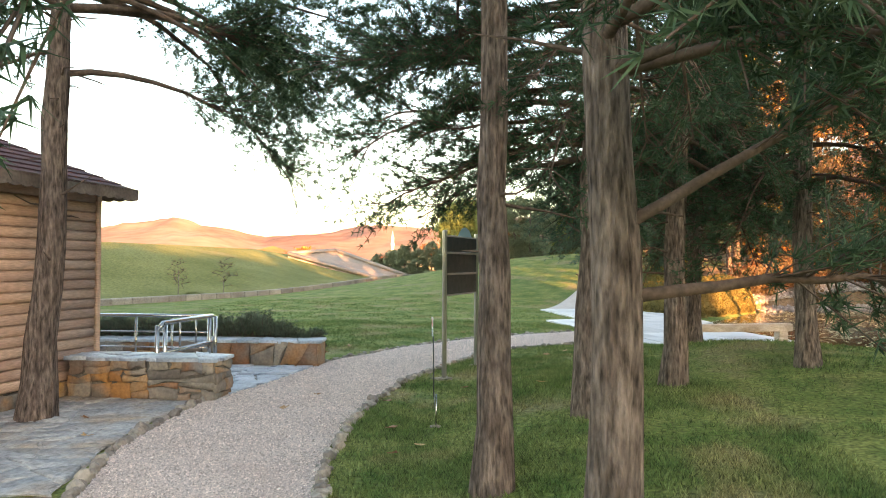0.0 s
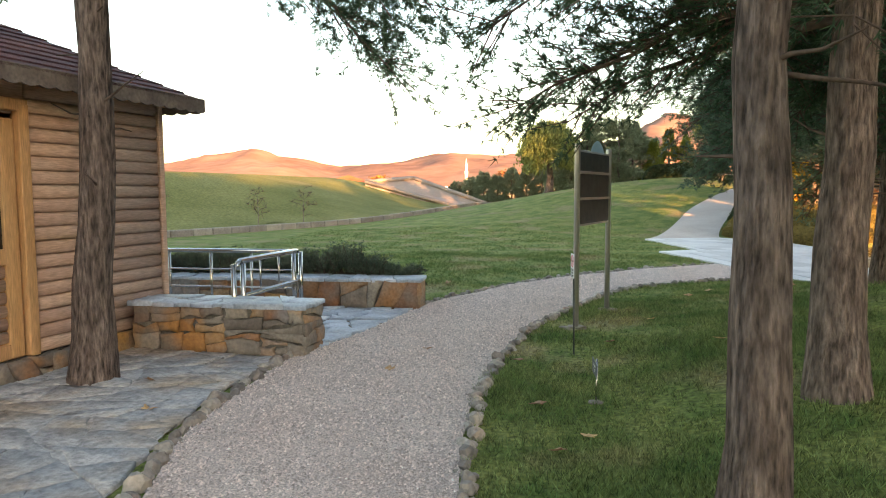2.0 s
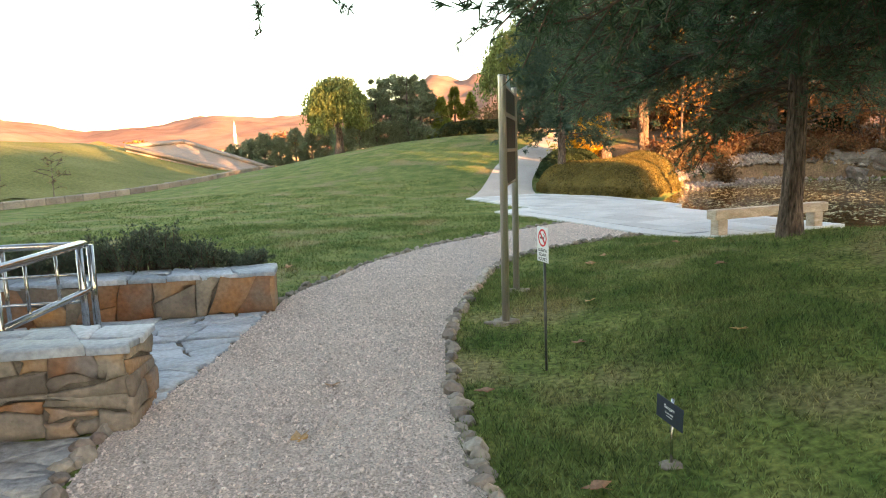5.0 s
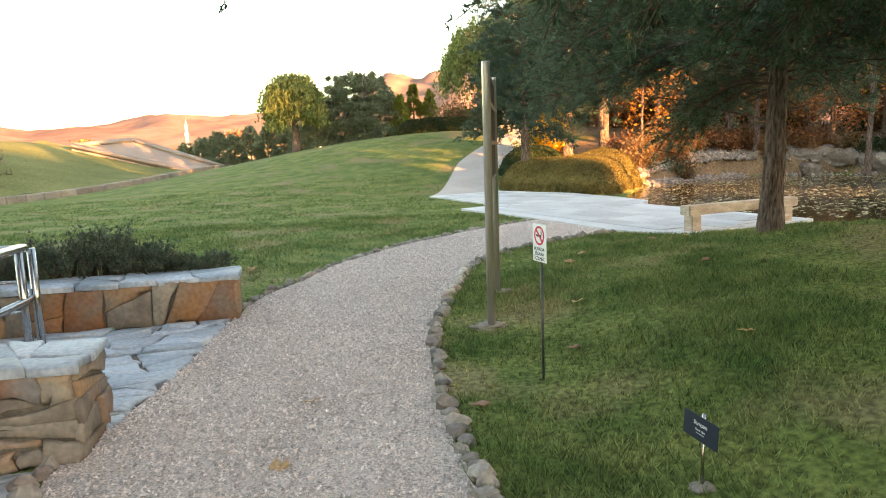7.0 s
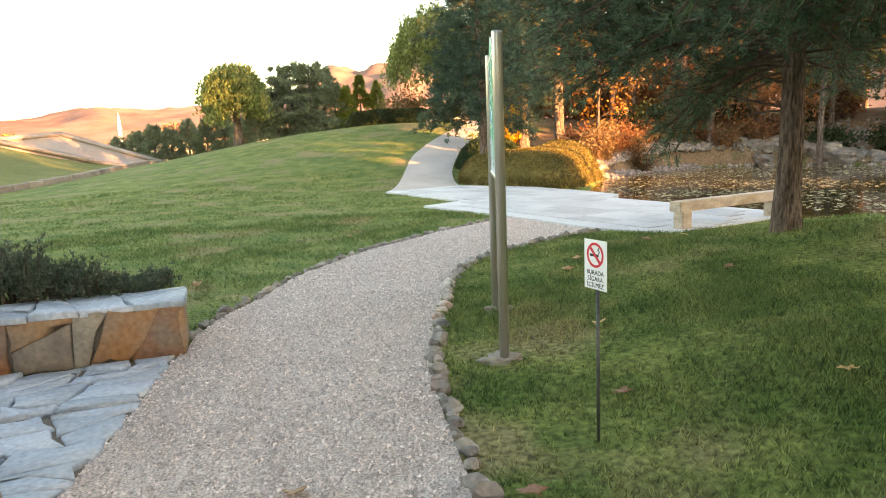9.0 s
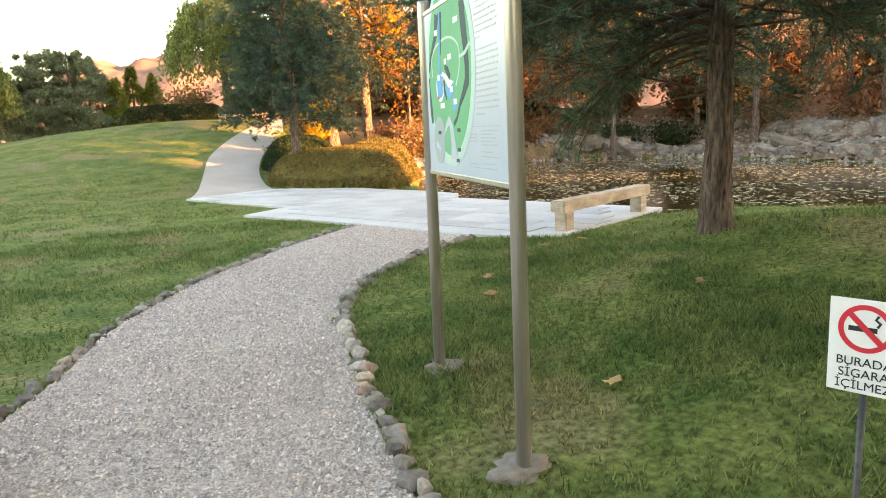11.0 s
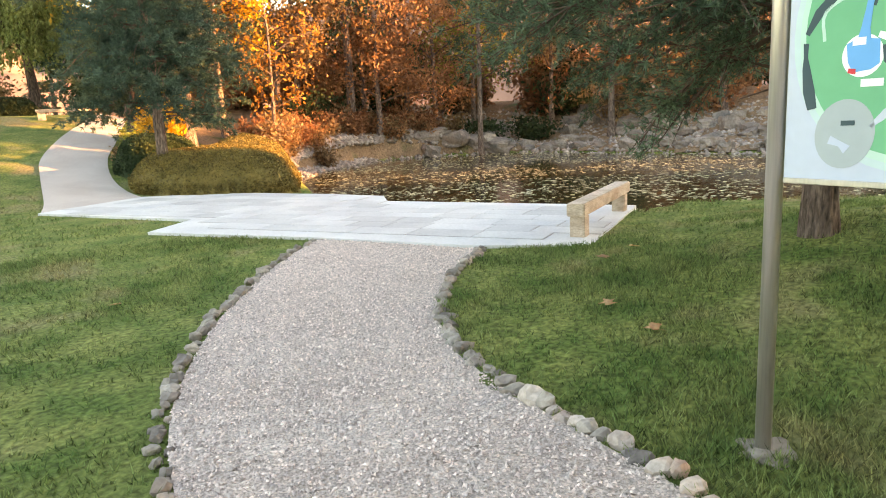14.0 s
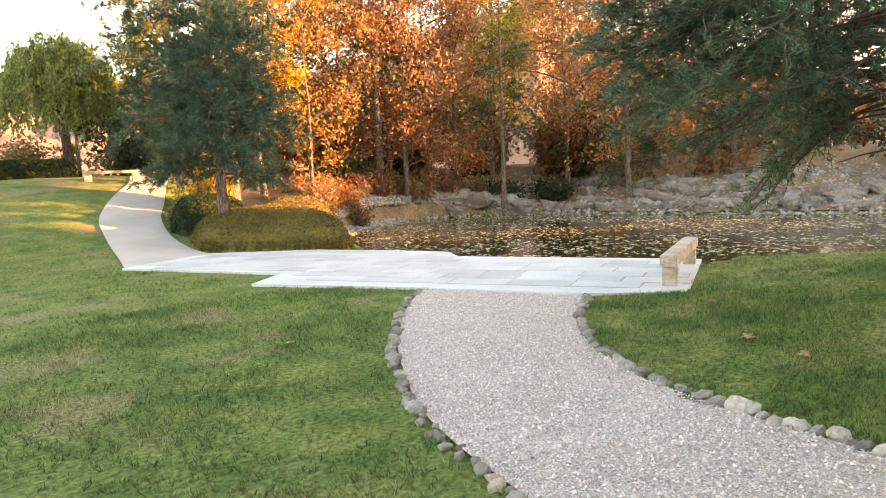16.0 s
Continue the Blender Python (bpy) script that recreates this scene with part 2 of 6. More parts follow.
def box(bm, centre, size, turn=None, bevel=0.0, seg=1):
    r = bmesh.ops.create_cube(bm, size=1.0)
    m = Matrix.Translation(centre) @ (turn.to_4x4() if turn else Matrix.Identity(4)) @ Matrix.Diagonal((*size, 1))
    bmesh.ops.transform(bm, matrix=m, verts=r["verts"])
    if bevel:
        bmesh.ops.bevel(bm, geom=list({e for v in r["verts"] for e in v.link_edges}), offset=bevel, segments=seg, affect="EDGES")
    return bm


def boxm(centre, size, turn=None, bevel=0.0, seg=1):
    return box(bmesh.new(), centre, size, turn, bevel, seg)


def rod(pts, r, sides=10):
    g = Geo()
    g.tube(pts, [r] * len(pts), sides)
    for end, order in ((0, -1), (len(pts) - 1, 1)):
        ring = g.v[0].reshape(len(pts), sides, 3)[end]
        idx = np.arange(sides)[::order] + end * sides
        mid = g.n
        g.add([ring.mean(0)], np.zeros((0, 3), int))
        g.f.append(np.array([(idx[j], idx[(j + 1) % sides], mid) for j in range(sides)]))
    return g


def along(pts, step):
    """Points and headings at even steps along a polyline."""
    pts = np.asarray(pts, dtype=float)
    seg = np.linalg.norm(np.diff(pts, axis=0), axis=1)
    s = np.concatenate(([0], np.cumsum(seg)))
    q = np.arange(0, s[-1], step)
    out = np.stack([np.interp(q, s, pts[:, i]) for i in range(pts.shape[1])], 1)
    d = np.gradient(out, axis=0)
    return out, np.arctan2(d[:, 1], d[:, 0])


def curve(pts, n=60):
    """A smooth line (Catmull-Rom) through the points."""
    p = np.asarray(pts, dtype=float)
    p = np.vstack((2 * p[0] - p[1], p, 2 * p[-1] - p[-2]))
    out = []
    per = max(2, n // (len(p) - 3))
    for i in range(1, len(p) - 2):
        for t in np.linspace(0, 1, per, endpoint=False):
            a, b, c, d = p[i - 1], p[i], p[i + 1], p[i + 2]
            out.append(0.5 * (2 * b + (c - a) * t + (2 * a - 5 * b + 4 * c - d) * t * t + (3 * b - a - 3 * c + d) * t ** 3))
    out.append(p[-2])
    return np.array(out)


def inside(poly, x, y):
    poly = np.asarray(poly)
    x, y = np.asarray(x, dtype=float), np.asarray(y, dtype=float)
    c = np.zeros(x.shape, bool)
    for (x0, y0), (x1, y1) in zip(poly, np.roll(poly, -1, 0)):
        hit = ((y0 > y) != (y1 > y)) & (x < (x1 - x0) * (y - y0) / (y1 - y0 + 1e-12) + x0)
        c ^= hit
    return c


def gap(poly, x, y, closed=True):
    """Distance to a polyline."""
    poly = np.asarray(poly, dtype=float)
    x, y = np.asarray(x, dtype=float), np.asarray(y, dtype=float)
    best = np.full(x.shape, 1e9)
    nxt = np.roll(poly, -1, 0) if closed else poly[1:]
    for (x0, y0), (x1, y1) in zip(poly, nxt):
        dx, dy = x1 - x0, y1 - y0
        t = np.clip(((x - x0) * dx + (y - y0) * dy) / (dx * dx + dy * dy + 1e-12), 0, 1)
        best = np.minimum(best, np.hypot(x - x0 - t * dx, y - y0 - t * dy))
    return best


def ss(lo, hi, v):
    t = np.clip((np.asarray(v, dtype=float) - lo) / (hi - lo), 0, 1)
    return t * t * (3 - 2 * t)


def flat_sheet(poly, height, step=0.3):
    """A sheet over a polygon (triangulated), laid on a height function."""
    bm = bmesh.new()
    vs = [bm.verts.new((x, y, 0)) for x, y in poly]
    f = bm.faces.new(vs)
    bmesh.ops.triangulate(bm, faces=[f])
    for _ in range(6):
        long = [e for e in bm.edges if e.calc_length() > step]
        if not long:
            break
        bmesh.ops.subdivide_edges(bm, edges=long, cuts=1)
        bmesh.ops.triangulate(bm, faces=bm.faces[:])
    for v in bm.verts:
        v.co.z = height(v.co.x, v.co.y)
    bmesh.ops.recalc_face_normals(bm, faces=bm.faces[:])
    if sum(f.normal.z for f in bm.faces) < 0:
        bmesh.ops.reverse_faces(bm, faces=bm.faces[:])
    return bm


# ---- the lie of the land ----
POND = curve([(8.4, 14.9), (7.35, 15.0), (6.75, 19.3), (7.3, 20.2), (7.0, 22.9), (8.2, 23.4), (11.5, 27.7), (13.9, 29.7), (18.0, 30.8),
              (21.3, 29.3), (23.2, 25.5), (22.0, 19.3), (21.9, 13.7), (22.5, 6.0), (17, 1.5), (12.5, 5.5), (10.3, 10.0), (9.1, 13.6)], 110)[:-1]
WATER_Z = -0.2
WALL_LINE = [(-26, 6), (-20, 14), (-13.1, 25.5), (-10.8, 30.8), (-6.8, 40), (-4.6, 57), (-4.2, 60)]
MOUND_AREA = WALL_LINE + [(-14, 62), (-120, 90), (-140, -20)]


def ground_z(x, y):
    x, y = np.asarray(x, dtype=float), np.asarray(y, dtype=float)
    z = 0.42 * np.exp(-((x - 4.6) / 2.3) ** 2 - ((y - 11.2) / 1.9) ** 2)
    z = z + 0.3 * np.exp(-((x - 7.5) / 3.0) ** 2 - ((y - 8.5) / 3.0) ** 2)
    z = z + 0.28 * ss(-0.2, 1.8, x) * (1 - ss(8.3, 11.3, y)) * (1 - ss(9.0, 13.0, x))
    hill = 2.25 * ss(-11, 8, x) * ss(25, 40, y) * (1 - 0.9 * ss(48, 75, y))
    d = gap(POND, x, y)
    wet = inside(POND, x, y)
    bank = 2.1 * ss(0.3, 10, d) * ss(10.0, 14.0, x + 0.25 * np.maximum(0, y - 27))
    bank = np.where((x > 10) & (~wet), bank, 0)
    z = np.maximum(z + hill, bank)
    z = np.where(wet, -0.12 - 0.7 * ss(0.0, 1.2, d), z - 0.2 * (1 - ss(0.0, 0.35, d)) * (d < 0.35))
    md = gap(WALL_LINE, x, y, False)
    m = 2.8 * ss(0.3, 15, md) * inside(MOUND_AREA, x, y)
    m = np.minimum(m, np.maximum(0, (-4.8 - x) * 0.3))
    z = z + m * (1 - ss(62, 90, y))
    return z


def gz(x, y):
    return float(ground_z(np.array([x]), np.array([y]))[0])


# ---- ground, one sheet to the horizon ----
def stretched(lo, hi, step, far):
    mid = np.arange(lo, hi, step)
    out, s = [], step
    v = hi
    while v < far:
        out.append(v)
        s *= 1.17
        v += s
    low, s, v = [], step, lo - step
    while v > -far:
        low.append(v)
        s *= 1.17
        v -= s
    return np.concatenate((low[::-1], mid, out))


gx, gy = stretched(-8, 25, 0.25, 2600), stretched(-2, 36, 0.25, 2600)
X, Y = np.meshgrid(gx, gy)
Z = ground_z(X, Y)
nx, ny = len(gx), len(gy)
idx = np.arange(nx * ny).reshape(ny, nx)
g = Geo()
g.add(np.stack((X, Y, Z), -1).reshape(-1, 3), np.stack((idx[:-1, :-1], idx[:-1, 1:], idx[1:, 1:], idx[1:, :-1]), -1).reshape(-1, 4))
tagged(part("ground", g, M_GRASS, smooth=True), "mown green lawn with dry yellowish patches", "lawn", kind="structure")

# leaf litter on the wooded bank
xl, yl = np.arange(11, 47, 0.25), np.arange(4, 47, 0.25)
XL, YL = np.meshgrid(xl, yl)
dry = ~inside(POND, XL, YL) & (XL + 0.4 * np.maximum(0, YL - 30) > 11.2) & ((XL > 20.5) | (YL > 26.9))
idx = np.arange(XL.size).reshape(XL.shape)
g = Geo()
g.add(np.stack((XL, YL, ground_z(XL, YL) + 0.04), -1).reshape(-1, 3),
      np.stack((idx[:-1, :-1], idx[:-1, 1:], idx[1:, 1:], idx[1:, :-1]), -1)[dry[:-1, :-1] | dry[1:, 1:] | dry[:-1, 1:] | dry[1:, :-1]])
tagged(part("leaf_litter", g, M_LITTER, smooth=True), "brown fallen leaves covering the wooded bank", "leaf litter", kind="structure")

xl, yl = np.arange(-140, -4, 1.5), np.arange(6, 62, 1.5)
XL, YL = np.meshgrid(xl, yl)
dry = inside(MOUND_AREA, XL, YL) & (gap(WALL_LINE, XL, YL, False) > 0.5)
idx = np.arange(XL.size).reshape(XL.shape)
g = Geo()
g.add(np.stack((XL, YL, ground_z(XL, YL) + 0.05), -1).reshape(-1, 3),
      np.stack((idx[:-1, :-1], idx[:-1, 1:], idx[1:, 1:], idx[1:, :-1]), -1)[dry[:-1, :-1] & dry[1:, 1:] & dry[:-1, 1:] & dry[1:, :-1]])
tagged(part("grass_bank", g, M_DRYGRASS, smooth=True), "rough olive grass on the long bank", "grass bank", kind="structure")

# unseen ridge added behind the walker to keep the low sun off the garden
a_, p_ = np.arange(64, 150, 8.0), np.concatenate((np.arange(-160, 18, 4.0), np.arange(18, 38, 0.5), np.arange(38, 210, 4.0)))
A, Pp = np.meshgrid(a_, p_)
# crest heights are cut to shape the light: the notch lets sun onto the hedge
top = np.interp(Pp, [-200, 22.1, 22.5, 26.3, 26.8, 31, 33, 35, 37, 300], [21, 21, 8.8, 8.8, 15.8, 15.8, 19, 19, 15.5, 15.5])
top = top * (1 - ss(120, 200, Pp)) * ss(-160, -90, Pp)
Hh = top * np.exp(-((A - 104) / 16.0) ** 2) + 0.3 * np.sin(Pp * 0.9) * np.exp(-((A - 104) / 12.0) ** 2) - 0.3
idx = np.arange(A.size).reshape(A.shape)
g = Geo()
g.add(np.stack((0.6 * A + 0.8 * Pp, -0.8 * A + 0.6 * Pp, Hh), -1).reshape(-1, 3),
      np.stack((idx[:-1, :-1], idx[:-1, 1:], idx[1:, 1:], idx[1:, :-1]), -1).reshape(-1, 4))
tagged(part("hillside", g, M_LEAF_DARK), "unseen dark ridge added to block and shape the low sun", "hill", kind="structure")

# far hills
AZ = np.array([-75, -60, -40, -28, -23, -16, -8, -1.7, 3, 7, 10, 13, 16, 18, 30, 45, 55, 60, 63, 75, 95])
HT = np.array([30, 40, 50, 62, 84, 50, 73, 78, 86, 104, 148, 141, 160, 160, 200, 230, 300, 345, 280, 200, 60])
az = np.radians(np.arange(-75, 95, 0.5))
rr = np.linspace(0, 1, 26)
AA, RR = np.meshgrid(az, rr)
prof = np.interp(np.degrees(AA), AZ, HT)
ripple = np.vectorize(lambda a, r: noise.fractal(Vector((a * 14, r * 5, 0.3)), 0.9, 2.1, 5))(AA, RR)
Zm = prof * np.sin(RR * math.pi / 2) ** 0.9 * (1 + 0.16 * ripple * np.sin(RR * math.pi) ** 0.6 + 0.03 * ripple) - 2
R = 800 + 700 * RR
idx = np.arange(AA.size).reshape(AA.shape)
g = Geo()
g.add(np.stack((R * np.sin(AA), R * np.cos(AA), Zm), -1).reshape(-1, 3), np.stack((idx[:-1, :-1], idx[1:, :-1], idx[1:, 1:], idx[:-1, 1:]), -1).reshape(-1, 4)[:, ::-1])
tagged(part("backdrop_hills", g, M_MOUNTAIN, smooth=True), "bare distant hills in evening sun", "hills", kind="structure")

# ---- gravel path ----
KERB_R = curve([(1.5, -3.2), (1.15, -1), (0.6, 0.8), (-0.35, 3.2), (-0.80, 5.6), (-0.90, 6.97), (-0.85, 8.2), (-0.7, 9.3), (-0.42, 10.45), (0.1, 11.8), (0.55, 12.8),
                (0.93, 13.45), (1.66, 14.15), (2.6, 14.74), (3.75, 15.2)], 110)
KERB_L = curve([(-1.92, 11.72), (-1.66, 12.4), (-1.24, 13.1), (-0.9, 13.75), (-0.45, 14.4), (0.25, 15.15), (0.86, 15.72), (1.86, 16.5), (2.6, 17.02), (3.38, 17.42)], 70)
EDGE_L = curve([(-0.3, -3.2), (-0.6, -1), (-1.0, 0.8), (-1.8, 3.1), (-2.44, 5.55), (-2.68, 6.4), (-2.75, 7.3), (-2.74, 8.4), (-2.6, 8.9)], 70)
THRESH = [(-2.6, 8.9), (-2.42, 9.5), (-2.14, 10.9), (-1.96, 11.5)]
PATH_POLY = np.vstack((KERB_R, KERB_L[::-1], THRESH[::-1], EDGE_L[::-1][1:]))
tagged(part("gravel_path", flat_sheet(PATH_POLY, lambda x, y: 0.014 + 0.006 * math.sin(x * 3 + y * 1.7), 0.4), M_GRAVEL, smooth=True), "pale pinkish crushed-stone garden path", "path", kind="structure")
PATH2_L = curve([(3.04, 24.85), (3.75, 26.4), (4.95, 29.4), (5.8, 31.3), (7.4, 33.6), (9.3, 36.0), (10.6, 38.2), (12, 40)], 40)
PATH2_R = curve([(5.45, 25.56), (5.75, 26.8), (6.35, 28.6), (7.3, 30.6), (8.5, 32.4), (10.4, 35.3), (11.7, 37.2), (13.3, 39.2)], 40)
PATH2_POLY = np.vstack((PATH2_R, PATH2_L[::-1]))
tagged(part("upper_path", flat_sheet(PATH2_POLY, lambda x, y: gz(x, y) + 0.035, 0.8), M_FARPATH, smooth=True), "pale gravel path climbing over the grassy rise", "path", kind="structure")

# ---- pond ----
m = bpy.data.materials.new("pond_water")
m.use_nodes = True
b = m.node_tree.nodes["Principled BSDF"]
b.inputs["Base Color"].default_value = (0.035, 0.030, 0.012, 1)
b.inputs["Roughness"].default_value = 0.06
b.inputs["IOR"].default_value = 1.33
b.inputs["Specular IOR Level"].default_value = 0.5
nz = m.node_tree.nodes.new("ShaderNodeTexNoise")
nz.inputs["Scale"].default_value = 5.0
geo_ = m.node_tree.nodes.new("ShaderNodeNewGeometry")
m.node_tree.links.new(geo_.outputs["Position"], nz.inputs[0])
bu = m.node_tree.nodes.new("ShaderNodeBump")
bu.inputs["Strength"].default_value, bu.inputs["Distance"].default_value = 0.25, 0.02
m.node_tree.links.new(nz.outputs[0], bu.inputs["Height"])
m.node_tree.links.new(bu.outputs[0], b.inputs["Normal"])
M_WATER = m
centre = POND.mean(0)
wide = centre + (POND - centre) * 1.06
tagged(part("water", flat_sheet(wide, lambda x, y: WATER_Z, 50), M_WATER), "still brown pond water strewn with fallen leaves", "pond", kind="structure")


# ---- pieces ----
def split(poly, area, rng, bias=1.0, wild=0.28):
    """Cuts a convex polygon into irregular convex stones of about that area."""
    poly = np.asarray(poly, dtype=float)
    x, y = poly[:, 0], poly[:, 1]
    size = 0.5 * abs(np.dot(x, np.roll(y, -1)) - np.dot(y, np.roll(x, -1)))
    if size < area * rng.uniform(0.6, 1.7):
        return [poly]
    ext = poly.max(0) - poly.min(0)
    ang = rng.normal(0, wild) + (math.pi / 2 if ext[0] > ext[1] * bias else 0)
    d = np.array([math.cos(ang), math.sin(ang)])
    n = np.array([-d[1], d[0]])
    c = poly.min(0) + ext * rng.uniform(0.36, 0.64, 2)
    s = (poly - c) @ n
    one, two = [], []
    for i in range(len(poly)):
        j = (i + 1) % len(poly)
        (one if s[i] >= 0 else two).append(poly[i])
        if (s[i] >= 0) != (s[j] >= 0):
            q = poly[i] + (poly[j] - poly[i]) * s[i] / (s[i] - s[j])
            one.append(q)
            two.append(q)
    if len(one) < 3 or len(two) < 3:
        return [poly]
    return split(one, area, rng, bias, wild) + split(two, area, rng, bias, wild)


def stone(poly, o, u, v, n, joint, depth, rng, rough=0.006):
    """A stone slab: the polygon drawn in by the joint, with a worn edge, standing depth out from o along n."""
    c = poly.mean(0)
    o, u, v, n = (np.asarray(q, dtype=float) for q in (o, u, v, n))
    fine = []
    for i in range(len(poly)):
        a, b2 = poly[i], poly[(i + 1) % len(poly)]
        fine += [a + rng.normal(0, rough, 2) * 0.6, a + (b2 - a) * rng.uniform(0.4, 0.6) + rng.normal(0, rough * 1.6, 2)]
    fine = np.array(fine)
    r = np.linalg.norm(fine - c, axis=1)[:, None]
    inner = c + (fine - c) * np.maximum(0.3, 1 - joint / r)
    soft = c + (fine - c) * np.maximum(0.25, 1 - (joint + 0.012) / r)
    k = len(fine)
    tilt = rng.normal(0, 0.012, 2)

    def lift(q, h):
        return o + q[:, :1] * u + q[:, 1:] * v + (h + (q - c) @ tilt)[:, None] * n
    g = Geo()
    verts = np.vstack((lift(inner, np.full(k, -0.02)), lift(inner, np.full(k, depth - 0.009)), lift(soft, depth + rng.normal(0, 0.0025, k)),
                       lift(c[None], np.array([depth]))))
    q = [(i, (i + 1) % k, k + (i + 1) % k, k + i) for i in range(k)] + [(k + i, k + (i + 1) % k, 2 * k + (i + 1) % k, 2 * k + i) for i in range(k)]
    g.add(verts, q)
    g.f.append(np.array([(2 * k + i, 2 * k + (i + 1) % k, 3 * k) for i in range(k)]))
    return g


def clad(parent, poly, o, u, v, n, area, joint, depth, materials, seed, name="stone", bias=1.0, vary=0.008, wild=0.28, ragged=0.01):
    rng = np.random.default_rng(seed)
    for p in split(poly, area, rng, bias, wild):
        x, y = p[:, 0], p[:, 1]
        if np.dot(x, np.roll(y, -1)) - np.dot(y, np.roll(x, -1)) < 0:
            p = p[::-1]
        if np.dot(np.cross(u, v), n) < 0:
            p = p[::-1]
        part(name, stone(p, o, u, v, n, joint, depth + rng.uniform(-vary, vary), rng, ragged), materials[rng.integers(len(materials))], parent)


def boulder(rng, sub=2, flat=0.8, jag=0.25):
    bm = bmesh.new()
    bmesh.ops.create_icosphere(bm, subdivisions=sub, radius=1.0)
    off = Vector(rng.uniform(-50, 50, 3))
    for vv in bm.verts:
        k = 1 + jag * noise.fractal(vv.co * 1.1 + off, 1.0, 2.0, 3)
        co = vv.co * k
        vv.co = Vector((co.x, co.y, co.z * flat))
    return bm


def mesh_of(bm, name, material, smooth=True):
    me = bpy.data.meshes.new(name)
    bm.to_mesh(me)
    bm.free()
    me.materials.append(material)
    if smooth:
        me.shade_smooth()
    return me


def chipped(rng):
    """A fieldstone: an uneven lump with a few flat broken faces."""
    bm = boulder(rng, 2, 0.9, 0.5)
    for _ in range(7):
        n = Vector(rng.normal(0, 1, 3)).normalized()
        cut = rng.uniform(0.55, 0.85)
        for v in bm.verts:
            d = v.co.dot(n) - cut
            if d > 0:
                v.co -= n * d * 0.95
    return bm


def kerb(line, step, seed, label, size=0.1, pale=None):
    rng = np.random.default_rng(seed)
    owner = thing("kerb", (line[0][0], line[0][1], 0), label, "kerb", kind="structure")
    shapes = [mesh_of(chipped(rng), "edge_stone", M_KERB, False) for _ in range(7)]
    light = [mesh_of(chipped(rng), "edge_stone", M_KERB_PALE, False) for _ in range(5)]
    pts, head = along(line, step)
    for (x, y), h in zip(pts, head):
        big = pale is not None and pale[0] < y < pale[1] and rng.uniform() < 0.55
        ob = new("edge_stone", light[rng.integers(5)] if big else shapes[rng.integers(7)])
        s = rng.uniform(0.65, 1.35) * size * (1.1 if big else 1.0)
        ob.matrix_basis = Matrix.LocRotScale((x + rng.normal(0, 0.018), y + rng.normal(0, 0.018), 0.014 + rng.uniform(-0.015, 0.018)),
                                             Euler((rng.normal(0, 0.15), rng.normal(0, 0.15), h + rng.normal(0, 0.25))), (s * rng.uniform(0.75, 1.2), s * rng.uniform(0.8, 1.2), s * rng.uniform(0.7, 1.1)))
        under(ob, owner)


def shifted(line, d):
    t = np.gradient(line, axis=0)
    t /= np.linalg.norm(t, axis=1)[:, None]
    return line + d * np.stack((-t[:, 1], t[:, 0]), 1)


kerb(shifted(KERB_R[10:], -0.04), 0.088, 4, "rough brown fieldstones edging the gravel path", 0.058, (11.2, 12.8))
kerb(shifted(KERB_L, 0.04), 0.085, 5, "grey rounded fieldstones edging the lawn", 0.05)
kerb(shifted(EDGE_L[24:], 0.05), 0.115, 6, "rough stones along the patio edge", 0.068)

# ---- pale stone terrace ----
TERRACE = [(3.75, 15.28), (4.32, 14.1), (7.38, 14.88), (6.6, 19.2), (7.2, 19.85), (7.15, 20.8), (6.8, 23.3), (6.3, 24.4), (5.45, 25.56), (3.02, 24.9), (3.72, 20.85), (2.66, 20.3), (3.4, 17.42)]
terrace = thing("terrace", (5, 19, 0), "pale grey-white stone terrace of long slabs", "paving", kind="structure")
bm = flat_sheet(TERRACE, lambda x, y: 0.042, 50)
ext = bmesh.ops.extrude_face_region(bm, geom=bm.faces[:])
bmesh.ops.translate(bm, vec=(0, 0, -0.35), verts=[e for e in ext["geom"] if isinstance(e, bmesh.types.BMVert)])
bmesh.ops.recalc_face_normals(bm, faces=bm.faces[:])
part("bed", bm, M_PAVE, terrace)
U, W = np.array([-0.215, 0.977]), np.array([0.977, 0.215])
rng = np.random.default_rng(12)
slabs = [mesh_of(boxm((0, 0, 0), (0.886, 0.436, 0.05), None, 0.006), "slab", M_PAVE, False), mesh_of(boxm((0, 0, 0), (0.586, 0.436, 0.05), None, 0.006), "slab", M_PAVE, False)]
joints = Geo()
for row in range(-8, 14):
    s = -4.0 + rng.uniform(0, 0.6)
    while s < 13:
        kind = rng.integers(2)
        w = (0.9, 0.6)[kind]
        c = np.array([5.0, 17.0]) + U * (s + w / 2) + W * row * 0.45
        cor = [c + U * i * w * 0.5 + W * j * 0.225 for i in (-1, 1) for j in (-1, 1)]
        if all(inside(TERRACE, np.array([q[0]]), np.array([q[1]]))[0] for q in cor):
            ob = new("slab", slabs[kind])
            ob.matrix_basis = pose(c[0], c[1], 0.029 + rng.uniform(-0.002, 0.002), rng.normal(0, 0.12), rng.normal(0, 0.12), math.degrees(math.atan2(U[1], U[0])))
            under(ob, terrace)
            joints.add([(*cor[k], 0.0465) for k in (0, 2, 3, 1)], [(0, 1, 2, 3)])
        s += w
part("joint_bed", joints, M_BLOCK, terrace)

